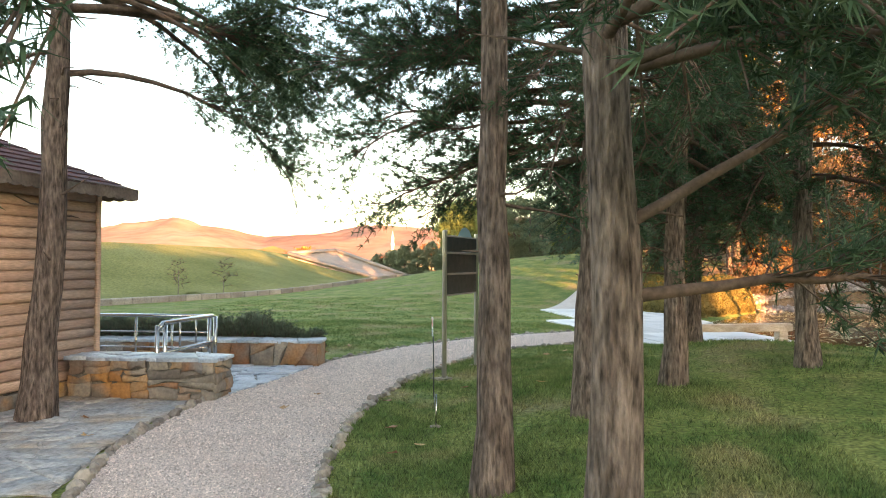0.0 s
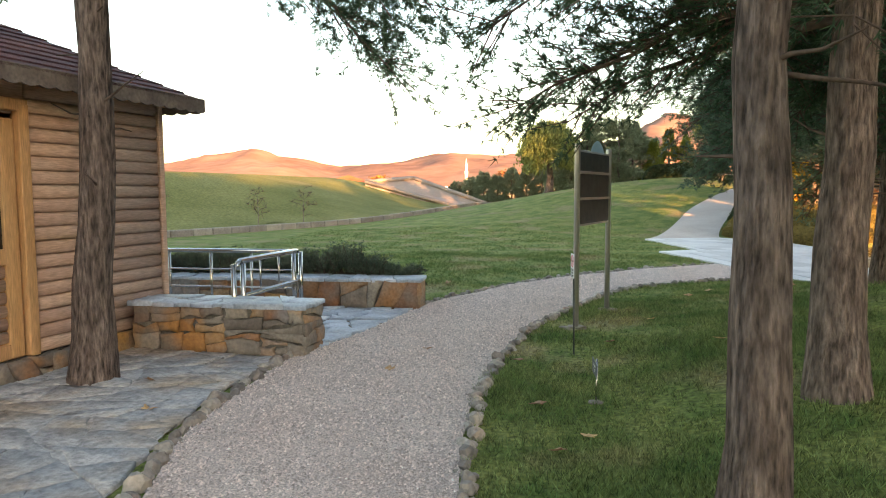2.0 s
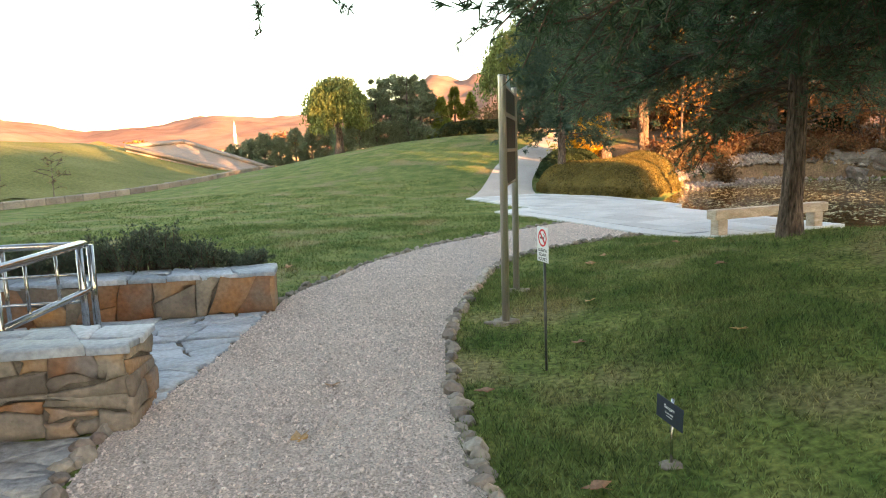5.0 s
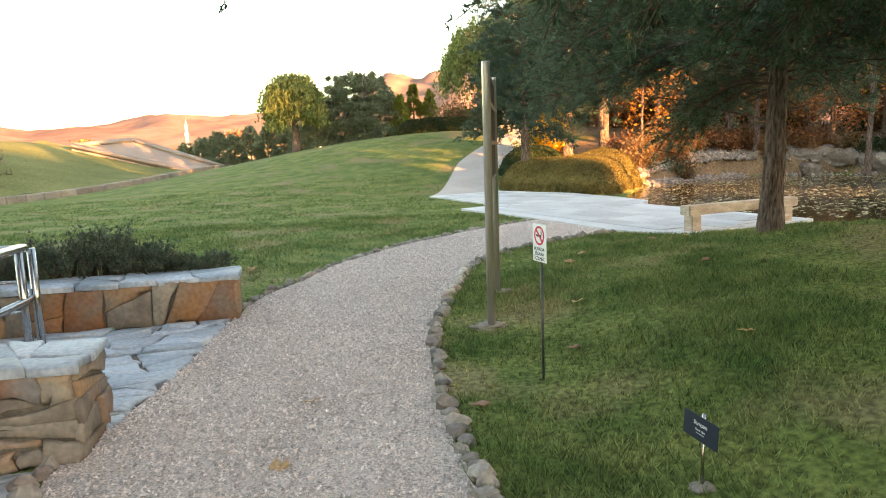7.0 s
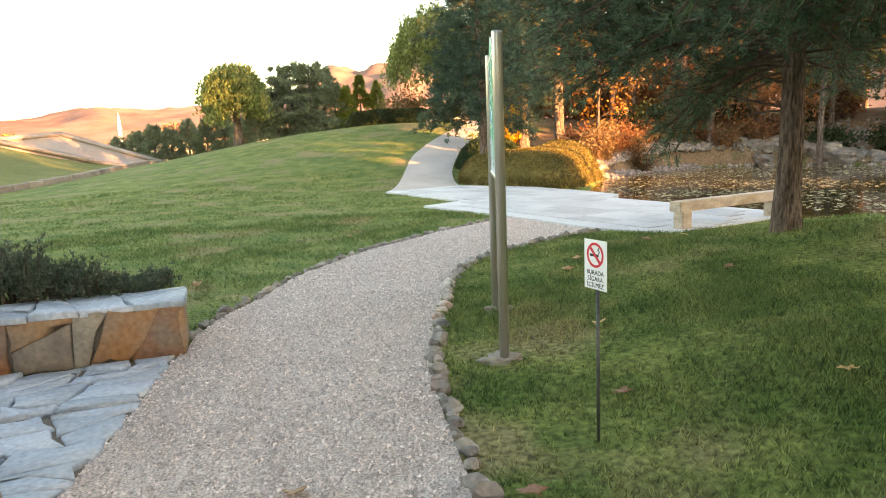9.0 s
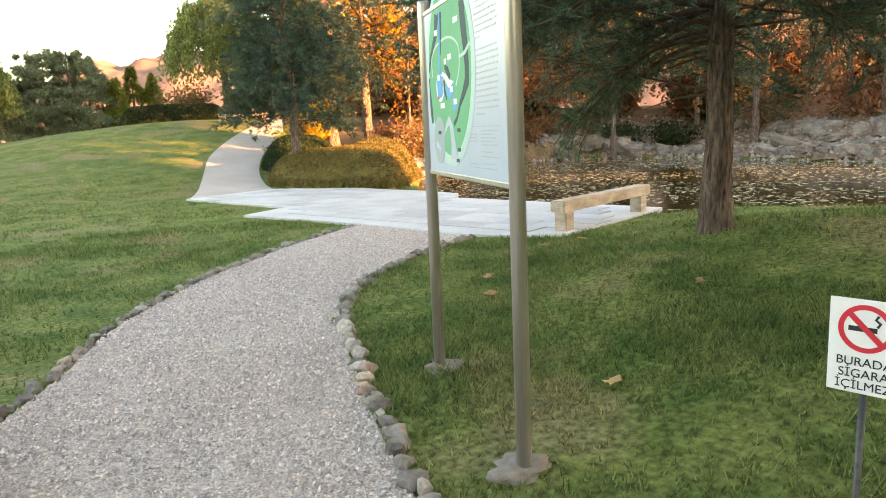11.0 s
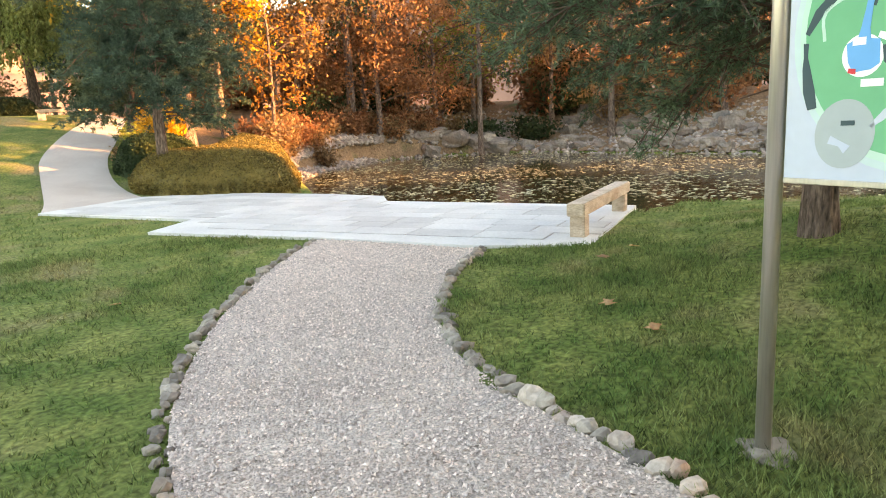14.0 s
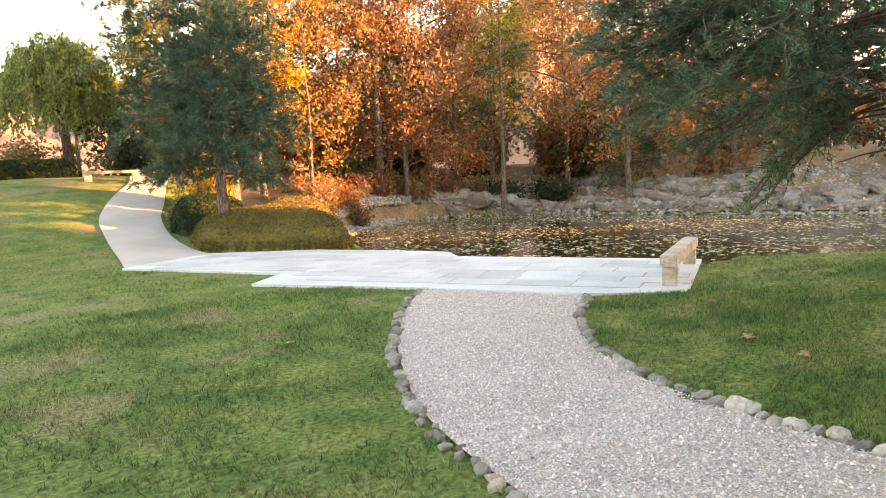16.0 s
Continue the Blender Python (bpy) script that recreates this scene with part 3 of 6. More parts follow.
# ---- patio before the hut ----
patio = thing("patio", (-4, 7, 0), "worn grey flagstone patio with dusty joints", "paving", kind="structure")
PATIO = [(-2.58, 5.3), (-2.82, 6.4), (-2.9, 7.3), (-2.80, 8.5), (-4.5, 8.75), (-8.3, 8.6), (-8.0, 5.0)]
part("bed", flat_sheet(PATIO, lambda x, y: 0.018, 50), M_PATIO, patio)
clad(patio, PATIO, (0, 0, 0.0), (1, 0, 0), (0, 1, 0), (0, 0, 1), 0.13, 0.004, 0.028, [M_PATIO], 21, "flagstone", 1.6, 0.007, 0.34, 0.012)
tagged(part("bare_earth", flat_sheet([(-0.8, -3), (-1.1, 0.8), (-1.95, 3.1), (-2.55, 5.28), (-8.0, 4.97), (-9, -3)], lambda x, y: 0.02 + 0.015 * math.sin(x * 4 + y * 3), 0.5), M_SOIL), "bare trodden earth with thin grass", "soil", kind="structure")

# ---- slate floor between the walls ----
slate = thing("slate_floor", (-3.5, 10, 0), "blue-grey crazy-paved slate floor", "paving", kind="structure")
SLATE = [(-2.56, 8.95), (-2.4, 9.5), (-2.12, 10.9), (-2.02, 11.3), (-6.5, 11.3), (-6.5, 9.2), (-4.3, 8.95)]
part("bed", flat_sheet(SLATE, lambda x, y: 0.012, 50), M_JOINT, slate)
clad(slate, SLATE, (0, 0, 0.0), (1, 0, 0), (0, 1, 0), (0, 0, 1), 0.085, 0.014, 0.036, [M_SLATE], 22, "flagstone", 1.8, 0.008, 0.3, 0.018)


# ---- low stone walls ----
def stone_wall(label, a, b, thick, h, seed, facing, cap_over=0.04, area=0.042, long=2.2, wild=0.11):
    """A rubble wall from a to b (a line on the ground, front face to its right), with a core, faced stones and a slate cap."""
    a, b = np.array(a, dtype=float), np.array(b, dtype=float)
    L = np.linalg.norm(b - a)
    u = (b - a) / L
    n = np.array([u[1], -u[0]])
    owner = thing("stone_wall", (a[0], a[1], 0), label, "wall", kind="structure")
    mid = (a + b) / 2 - n * thick / 2
    turn = Matrix.Rotation(math.atan2(u[1], u[0]), 3, "Z")
    part("core", boxm((mid[0], mid[1], h / 2 - 0.1), (L - 0.03, thick - 0.03, h + 0.2), turn), M_MORTAR, owner)
    up = (0, 0, 1)
    u3, n3 = (u[0], u[1], 0), (n[0], n[1], 0)
    clad(owner, [(0, 0), (L, 0), (L, h), (0, h)], (a[0], a[1], 0), u3, up, n3, area, 0.006, 0.02, facing, seed, "stone", long, 0.014, wild)
    e = b
    clad(owner, [(0, 0), (thick, 0), (thick, h), (0, h)], (e[0], e[1], 0), (-n[0], -n[1], 0), up, u3, area, 0.006, 0.02, facing, seed + 1, "stone", long, 0.014, wild)
    q = a - n * thick
    clad(owner, [(0, 0), (L, 0), (L, h), (0, h)], (q[0], q[1], 0), u3, up, (-n[0], -n[1], 0), area * 1.5, 0.006, 0.02, facing, seed + 2, "stone", long, 0.014, wild)
    o = a + n * cap_over
    clad(owner, [(-0.03, 0), (L + cap_over, 0), (L + cap_over, thick + 2 * cap_over), (-0.03, thick + 2 * cap_over)], (o[0], o[1], h), u3, (-n[0], -n[1], 0), up, 0.10, 0.005, 0.024, [M_SLATE], seed + 3, "cap_slab", 1.3, 0.007)
    return owner


stone_wall("low rubble wall capped with blue-grey slate", (-4.44, 8.70), (-2.62, 8.60), 0.46, 0.48, 31, [M_WALLSTONE, M_WALLSTONE, M_RUST])
stone_wall("low planter wall of rust and brown stone slabs with slate cap", (-6.4, 11.38), (-1.98, 11.34), 0.42, 0.39, 41, [M_RUST, M_RUST, M_WALLSTONE], area=0.13, long=1.2, wild=0.34)
bm = flat_sheet([(-6.4, 11.7), (-2.0, 11.7), (-2.0, 12.2), (-2.5, 12.7), (-6.4, 12.7)], lambda x, y: 0.33 - 0.33 * float(ss(11.9, 12.7, y)), 0.3)
tagged(part("planting_bed", bm, M_SOIL), "raised earth bed behind the planter wall", "soil", kind="structure")


# ---- trees and shrubs ----
def unit(v):
    return v / (np.linalg.norm(v, axis=-1, keepdims=True) + 1e-9)


def needles(g, centre, heading, rng, count=9, length=0.085, width=0.0045, spread_=0.8):
    """Tufts of thin needles round each centre."""
    c = np.repeat(np.asarray(centre), count, 0)
    h = np.repeat(np.asarray(heading), count, 0)
    d = unit(h + rng.normal(0, spread_, c.shape))
    side = unit(np.cross(d, rng.normal(0, 1, c.shape))) * width
    L = (length * rng.uniform(0.6, 1.15, len(c)))[:, None]
    v = np.stack((c - side, c + side, c + d * L), 1).reshape(-1, 3)
    g.add(v, np.arange(len(v)).reshape(-1, 3))


def leaves(g, centre, rng, size=0.07, droop=0.0):
    """A folded-free rhombic leaf at each centre."""
    c = np.asarray(centre)
    a = unit(rng.normal(0, 1, c.shape) + np.array([0, 0, -droop]))
    b = unit(np.cross(a, rng.normal(0, 1, c.shape)))
    s = (size * rng.uniform(0.6, 1.3, len(c)))[:, None]
    v = np.stack((c - a * s, c + b * s * 0.5, c + a * s, c - b * s * 0.5), 1).reshape(-1, 3)
    g.add(v, np.arange(len(v)).reshape(-1, 4))


def pine(at, height, r0, crown_base, crown_r, seed, label, lean=(0.0, 0.0), limbs=(), every=0.33, fine=1.0, dead=6, material=None, group="pines", ceiling=5.0, top_density=1.0, away=None, bare=0.25, extra=1.0, tuft=6, dead_len=0.6):
    """A pine: rough tapered trunk, whorled limbs that sag, twigs with needle tufts. limbs: (height, azimuth, length, rise, sag) added by hand."""
    rng = np.random.default_rng(seed)
    x, y = at
    z0 = gz(x, y)
    owner = thing("pine_tree", (x, y, z0), label, "tree", group)
    n = 22
    t = np.linspace(0, 1, n)
    wob = np.cumsum(rng.normal(0, 0.012, (n, 2)), 0) * height / 9
    axis = np.stack((x + lean[0] * t * height + wob[:, 0], y + lean[1] * t * height + wob[:, 1], z0 - 0.08 + t * (height + 0.08)), 1)
    rad = r0 * (1 - 0.82 * t ** 0.9) + 0.35 * r0 * np.exp(-t * height / 0.25)
    sides = 18
    prof = 1 + 0.05 * rng.normal(0, 1, (n, sides)) + 0.05 * np.sin(np.arange(sides) * 3.0 + seed)[None]
    g = Geo()
    g.tube(axis, rad[:, None] * prof, sides)

    def axis_at(h):
        return np.array([np.interp(h, axis[:, 2] - z0, axis[:, i]) for i in range(3)])
    wood, tuft_c, tuft_d, high_c, high_d = Geo(), [], [], [], []
    for _ in range(dead):
        h = rng.uniform(1.2, crown_base + 0.6)
        a = rng.uniform(0, 2 * math.pi)
        L = rng.uniform(0.15, dead_len)
        p = axis_at(h)
        s = np.linspace(0, 1, 4)[:, None]
        pts = p + s * L * np.array([math.cos(a), math.sin(a), rng.uniform(-0.25, 0.35)]) + rng.normal(0, 0.02, (4, 3)) * s
        wood.tube(pts, [0.016, 0.012, 0.008, 0.004], 5)
    near = fine >= 1
    todo = list(limbs)
    h = crown_base
    while h < height - 0.2:
        f = (h - crown_base) / (height - crown_base)
        L = crown_r * (1 - f ** 1.4 * 0.85) * (0.75 + 0.25 * min(1, (h - crown_base) / 0.8 + 0.4))
        for _ in range(2 if h < ceiling else 1):
            az_ = rng.uniform(0, 2 * math.pi)
            if away is not None and h < away[2] and abs((az_ - radians(away[0]) + math.pi) % (2 * math.pi) - math.pi) < radians(away[1]):
                continue
            todo.append((h + rng.uniform(-0.12, 0.12), math.degrees(az_), L * rng.uniform(0.7, 1.1), 0.12 + 0.5 * f, 0.28 * (1 - f) * rng.uniform(0.5, 1.4)))
        h += every * (1.0 if h < ceiling else 2.2) / max(0.3, 1.0)
    for n_limb, (hh, azd, L, rise, sag) in enumerate(todo):
        a = radians(azd)
        m_ = 9
        s = np.linspace(0, 1, m_)
        bend = np.cumsum(rng.normal(0, 0.16, m_))
        dirx, diry = np.cos(a + bend * 0.6), np.sin(a + bend * 0.6)
        p0 = axis_at(min(hh, height - 0.1))
        wave = 0.035 * L * np.cumsum(rng.normal(0, 0.35, m_)) * s
        pts = np.stack((p0[0] + np.cumsum(dirx) * L / m_ - dirx[0] * L / m_, p0[1] + np.cumsum(diry) * L / m_ - diry[0] * L / m_,
                        p0[2] + L * (rise * s - sag * 2.2 * s ** 2) + wave + rng.normal(0, 0.02, m_) * s), 1)
        rr_ = np.linspace(0.014 + 0.0095 * L, 0.005, m_)
        wood.tube(pts, rr_, 6)
        dense = 1.0 if hh < ceiling else 0.3 * top_density
        k = int(L * (20 if fine >= 1 else 15) * max(0.75, fine) * dense * (extra if n_limb < len(limbs) else 1.0))
        for q in rng.uniform(bare if n_limb < len(limbs) else 0.22, 1.0, k):
            c = np.array([np.interp(q, s, pts[:, i]) for i in range(3)])
            i0 = min(m_ - 2, int(q * (m_ - 1)))
            d0 = unit(pts[i0 + 1] - pts[i0])
            sidev = unit(np.cross(d0, [0, 0, 1])) * rng.choice((-1, 1))
            d1 = unit(d0 * rng.uniform(0.4, 1.0) + sidev * rng.uniform(0.3, 1.0) + np.array([0, 0, rng.uniform(-0.55, 0.75)]))
            TL = L * rng.uniform(0.12, 0.3) * (1.15 - 0.4 * q) + 0.1
            ts = np.linspace(0, 1, 4)[:, None]
            tw = c + ts * TL * d1 + np.array([0, 0, -0.04]) * TL * ts ** 2
            if near and hh < 4.4:
                wood.tube(tw[[0, 2, 3]], [0.006, 0.0045, 0.003], 3, False)
            nt = max(3, int(TL / (0.045 / fine)))
            tq = rng.uniform(0.25, 1.05, nt)[:, None]
            high = near and hh >= ceiling
            (high_c if high else tuft_c).append(c + tq * TL * d1 + np.array([0, 0, -0.04]) * TL * tq ** 2 + rng.normal(0, 0.02, (nt, 3)))
            (high_d if high else tuft_d).append(np.repeat(d1[None], nt, 0) + np.array([0, 0, 0.25]))
    part("trunk", g, M_BARK, owner, smooth=True)
    part("limb", wood, M_TWIG, owner)["kind"] = "stuff"
    cr = Geo()
    if high_c:
        needles(cr, np.concatenate(high_c), np.concatenate(high_d), rng, 5, 0.16, 0.014)
    if tuft_c:
        needles(cr, np.concatenate(tuft_c), np.concatenate(tuft_d), rng, tuft if near else 6, 0.085 if near else 0.15, 0.0053 * (7 / tuft) ** 0.7 if near else 0.013)
    part("crown", cr, material or M_NEEDLE, owner)
    return owner


def broadleaf(name, at, height, crown, seed, label, material, count=5000, size=0.09, trunk_r=0.1, base=0.25, bark=None, group="", spread_=0.32, limbs=16, droop=0.0, fill=1.0):
    """A broadleaved tree: forked limbs and leaves in ragged clumps round the limb ends."""
    rng = np.random.default_rng(seed)
    x, y = at
    z0 = gz(x, y)
    owner = thing(name, (x, y, z0), label, "tree", group)
    n = 12
    t = np.linspace(0, 1, n)
    wob = np.cumsum(rng.normal(0, 0.02, (n, 2)), 0) * height / 8
    axis = np.stack((x + wob[:, 0], y + wob[:, 1], z0 - 0.1 + t * height * 0.95), 1)
    g = Geo()
    g.tube(axis, trunk_r * (1 - 0.88 * t) + 0.3 * trunk_r * np.exp(-t * 18), 9)
    wood, cs = Geo(), []
    for i in range(limbs):
        f = base + (1 - base) * (i + rng.uniform(0, 1)) / limbs
        p0 = np.array([np.interp(f, t, axis[:, j]) for j in range(3)])
        a = i * 2.4 + rng.normal(0, 0.4)
        L = crown * (0.55 + 0.75 * math.sin(math.pi * min(0.97, (f - base) / (1 - base) * 0.8 + 0.18))) * rng.uniform(0.65, 1.1)
        s = np.linspace(0, 1, 6)
        up = rng.uniform(0.35, 0.9)
        pts = p0 + np.stack((np.cos(a + s * rng.normal(0, 0.4)) * L * s, np.sin(a + s * rng.normal(0, 0.4)) * L * s, L * (up * s - 0.35 * s * s)), 1)
        wood.tube(pts, np.linspace(trunk_r * 0.34, 0.008, 6), 5)
        for q in rng.uniform(0.3, 1.0, 5):
            c = np.array([np.interp(q, s, pts[:, j]) for j in range(3)])
            d = unit(rng.normal(0, 1, 3) + np.array([0, 0, 0.4]))
            tw = c + np.linspace(0, 1, 4)[:, None] * d * L * rng.uniform(0.2, 0.45)
            wood.tube(tw, [0.012, 0.009, 0.006, 0.004], 3, False)
            for e in (tw[1], tw[2], tw[3]):
                cs.append((e, spread_ * crown * rng.uniform(0.25, 0.6)))
    part("trunk", g, bark or M_BARK, owner, smooth=True)
    part("limb", wood, bark or M_TWIG, owner)["kind"] = "stuff"
    per = max(1, int(count * fill / len(cs)))
    pts = np.concatenate([c + rng.normal(0, 1, (per, 3)) * np.array([r, r, r * 0.75]) for c, r in cs])
    cr = Geo()
    leaves(cr, pts, rng, size, droop)
    part("crown", cr, material, owner)
    return owner


def willow(at, height, crown, seed, label, count=170):
    """A weeping willow: a domed head with hanging strands of narrow leaves."""
    rng = np.random.default_rng(seed)
    x, y = at
    z0 = gz(x, y)
    owner = thing("willow_tree", (x, y, z0), label, "tree")
    g, wood, cr = Geo(), Geo(), Geo()
    g.tube([(x, y, z0 - 0.1), (x + 0.1, y, z0 + height * 0.2), (x, y + 0.1, z0 + height * 0.45)], [0.32, 0.24, 0.16], 10)
    cs = []
    for i in range(count):
        a, q = rng.uniform(0, 2 * math.pi), math.sqrt(rng.uniform(0.02, 1))
        r = crown * q
        topz = z0 + height * (0.62 + 0.38 * math.sqrt(max(0, 1 - q * q))) * rng.uniform(0.9, 1.03)
        head = np.array([x + r * 0.85 * math.cos(a), y + r * 0.85 * math.sin(a), topz])
        s = np.linspace(0, 1, 4)[:, None]
        root = np.array([x, y, z0 + height * 0.42])
        wood.tube(root + (head - root) * s + np.array([0, 0, height * 0.1]) * np.sin(s * math.pi), [0.035, 0.025, 0.015, 0.008], 4, False)
        drop = (topz - z0) * rng.uniform(0.3, 0.62 if q > 0.5 else 0.45)
        for _ in range(5):
            m_ = 34
            u_ = rng.uniform(0, 1, m_)
            off = rng.normal(0, 0.22, 2)
            cs.append(np.stack((head[0] + off[0] + 0.22 * crown * u_ ** 0.6 * math.cos(a) + rng.normal(0, 0.07, m_),
                                head[1] + off[1] + 0.22 * crown * u_ ** 0.6 * math.sin(a) + rng.normal(0, 0.07, m_), topz - drop * u_ + rng.normal(0, 0.08, m_)), 1))
    part("trunk", g, M_BARK, owner, smooth=True)
    part("limb", wood, M_TWIG, owner)["kind"] = "stuff"
    leaves(cr, np.concatenate(cs), rng, 0.1, 2.2)
    part("crown", cr, M_LEAF_WILLOW, owner)
    return owner


PINE = "tall pine with rough grey-brown bark and dark needles"
pine((-4.13, 7.63), 9.5, 0.165, 3.9, 2.2, 101, "pine with bowed trunk growing through the patio", (0.045, 0.0),
     limbs=[(3.6, 39, 2.8, 0.25, 0.25), (4.5, 30, 2.9, 0.1, 0.267), (4.5, 46, 3.3, 0.1, 0.225), (4.6, 35, 3.6, 0.1, 0.17), (4.7, 50, 3.4, 0.1, 0.19), (4.3, 28, 3.5, 0.2, 0.12), (4.3, 42, 3.8, 0.15, 0.1), (4.6, 35, 3.6, 0.15, 0.08),
            (4.7, 20, 3.0, 0.2, 0.1), (4.5, 55, 3.4, 0.1, 0.08)],
     away=(20, 80, 4.6), dead=16, bare=0.45, extra=1.2, tuft=8)
pine((0.475, 5.3), 11, 0.126, 4.5, 2.3, 102, PINE, (0.0, 0.0), dead=10, top_density=2.2, limbs=[(4.0, 95, 2.0, 0.1, 0.15), (4.4, 150, 1.8, 0.1, 0.15)])
pine((0.90, 3.64), 11, 0.122, 3.2, 2.6, 103, PINE, (0.0, 0.0), dead=8, ceiling=4.9, every=0.27, top_density=2.2, bare=0.35, extra=1.4, tuft=8, away=(150, 80, 4.6),
     limbs=[(1.62, -8, 1.9, 0.5, 0.0), (1.33, 4, 2.2, 0.12, 0.02), (2.3, -62, 1.7, 0.12, 0.1), (2.45, -78, 1.9, 0.1, 0.12), (2.5, -45, 2.0, 0.12, 0.14), (2.3, -25, 2.0, 0.2, 0.14), (2.7, -70, 1.8, 0.1, 0.1)])
pine((1.47, 6.98), 11, 0.165, 2.7, 2.2, 104, PINE, (0.0, 0.0), dead=10, top_density=2.2, tuft=8, extra=0.9, bare=0.2, ceiling=4.9, every=0.24,
     limbs=[(2.5, 148, 2.7, 0.06, 0.08), (2.5, 165, 2.52, 0.05, 0.13), (2.67, 150, 2.52, 0.1, 0.13), (2.84, 174, 2.52, 0.1, 0.12), (3.01, 160, 2.61, 0.12, 0.1), (2.37, 130, 2.26, 0.04, 0.1), (2.67, 188, 1.91, 0.05, 0.08), (3.19, 170, 2.78, 0.1, 0.06), (3.36, 140, 2.61, 0.1, 0.06), (2.93, 110, 2.09, 0.05, 0.1), (3.62, 160, 2.7, 0.08, 0.1), (3.79, 176, 2.61, 0.05, 0.1), (3.87, 145, 2.61, 0.05, 0.1), (3.7, 190, 2.26, 0.05, 0.1), (2.41, 62, 2.0, 0.3, 0.2), (2.58, 85, 2.09, 0.25, 0.2)])
pine((2.58, 8.2), 10.5, 0.125, 2.4, 2.2, 105, PINE, (0.0, 0.0), dead=9, ceiling=4.9, top_density=2.2, every=0.2, limbs=[(2.5, 45, 2.2, 0.0, 0.12), (2.9, 95, 2.2, 0.0, 0.12), (2.7, 140, 2.0, 0.0, 0.1), (2.6, 110, 2.0, 0.0, 0.15), (2.8, 70, 2.0, 0.0, 0.15), (2.7, 20, 2.0, 0.0, 0.15)])
pine((3.98, 11.86), 9.5, 0.125, 2.6, 2.9, 106, "broad low-branched pine on a grassy rise", (0.0, 0.02), dead=80, dead_len=1.7, tuft=7, fine=1.0, every=0.33, ceiling=5.5, top_density=2.2, material=M_NEEDLE_TEAL, extra=0.8, away=(200, 70, 3.2),
     limbs=[(1.7, 112, 1.5, 0.1, 0.3), (1.75, 130, 1.7, 0.1, 0.3), (1.8, 100, 1.6, 0.1, 0.28), (2.2, 128, 2.9, 0.1, 0.12), (2.4, 112, 3.0, 0.1, 0.12), (2.7, 122, 3.2, 0.1, 0.1), (2.8, 136, 3.1, 0.08, 0.1), (3.2, 118, 3.3, 0.06, 0.08), (2.0, 95, 2.4, 0.12, 0.16),
            (2.0, 150, 2.4, 0.12, 0.13), (2.2, 185, 2.4, 0.08, 0.12), (2.3, 120, 2.5, 0.06, 0.11), (2.3, 215, 2.3, 0.1, 0.13), (2.0, 60, 2.6, 0.06, 0.12), (2.1, 30, 2.6, 0.06, 0.12), (1.9, 80, 1.5, 0.08, 0.18), (2.1, 0, 2.4, 0.06, 0.13), (2.3, 90, 2.6, 0.08, 0.13),
            (2.6, 165, 2.7, 0.1, 0.11), (2.7, 135, 2.8, 0.12, 0.12), (2.8, 105, 2.9, 0.12, 0.12), (2.5, 75, 2.9, 0.08, 0.13), (2.6, 45, 2.9, 0.08, 0.13), (2.9, 150, 2.9, 0.12, 0.1), (3.0, 120, 3.0, 0.12, 0.1), (2.0, 240, 1.8, 0.1, 0.12), (2.2, 265, 2.0, 0.1, 0.12), (2.1, 290, 2.2, 0.1, 0.13), (2.4, 228, 2.2, 0.1, 0.12),
            (2.5, 252, 2.2, 0.1, 0.12), (2.5, 310, 2.4, 0.1, 0.12), (2.3, 335, 2.4, 0.08, 0.12), (2.8, 240, 2.2, 0.12, 0.1), (2.9, 275, 2.3, 0.12, 0.1), (2.2, 205, 2.2, 0.1, 0.12)])
pine((4.36, 8.9), 10, 0.125, 2.2, 2.5, 107, PINE, (0.0, 0.0), dead=8, ceiling=4.9, top_density=2.2, every=0.21)
pine((6.2, 7.2), 10, 0.15, 2.1, 2.7, 108, PINE, (0.0, 0.0), dead=8, ceiling=4.9, top_density=2.2, every=0.2)

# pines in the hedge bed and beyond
# the sun's touch on these pines is partly painted, as gold in the needle colour
BLUE = "dense blue-green pine with evening sun's gold painted into its needles"
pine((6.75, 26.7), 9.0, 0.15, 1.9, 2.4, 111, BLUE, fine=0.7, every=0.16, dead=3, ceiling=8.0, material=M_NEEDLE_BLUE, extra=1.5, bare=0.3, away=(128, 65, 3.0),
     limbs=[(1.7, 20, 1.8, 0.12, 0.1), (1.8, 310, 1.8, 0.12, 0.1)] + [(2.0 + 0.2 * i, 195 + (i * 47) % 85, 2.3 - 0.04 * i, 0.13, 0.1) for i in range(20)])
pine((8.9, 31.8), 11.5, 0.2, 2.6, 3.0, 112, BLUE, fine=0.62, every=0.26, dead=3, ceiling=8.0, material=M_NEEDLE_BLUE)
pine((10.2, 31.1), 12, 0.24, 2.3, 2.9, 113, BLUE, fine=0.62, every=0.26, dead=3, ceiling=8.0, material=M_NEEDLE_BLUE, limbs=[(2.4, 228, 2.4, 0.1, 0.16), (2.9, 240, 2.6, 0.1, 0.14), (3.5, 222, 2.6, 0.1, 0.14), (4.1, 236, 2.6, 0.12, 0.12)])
pine((13.2, 33.5), 12, 0.2, 2.4, 2.6, 114, "tall dark pine among autumn trees", fine=0.55, every=0.3, dead=3, ceiling=8.0)
pine((18.3, 31.8), 13, 0.2, 4.5, 2.2, 115, "tall dark pine among autumn trees", fine=0.55, every=0.36, dead=3, ceiling=8.0)
pine((21.6, 27.6), 11, 0.13, 4.0, 1.9, 116, "slender pine above the rocky bank", fine=0.55, every=0.45, dead=3, ceiling=8.0)
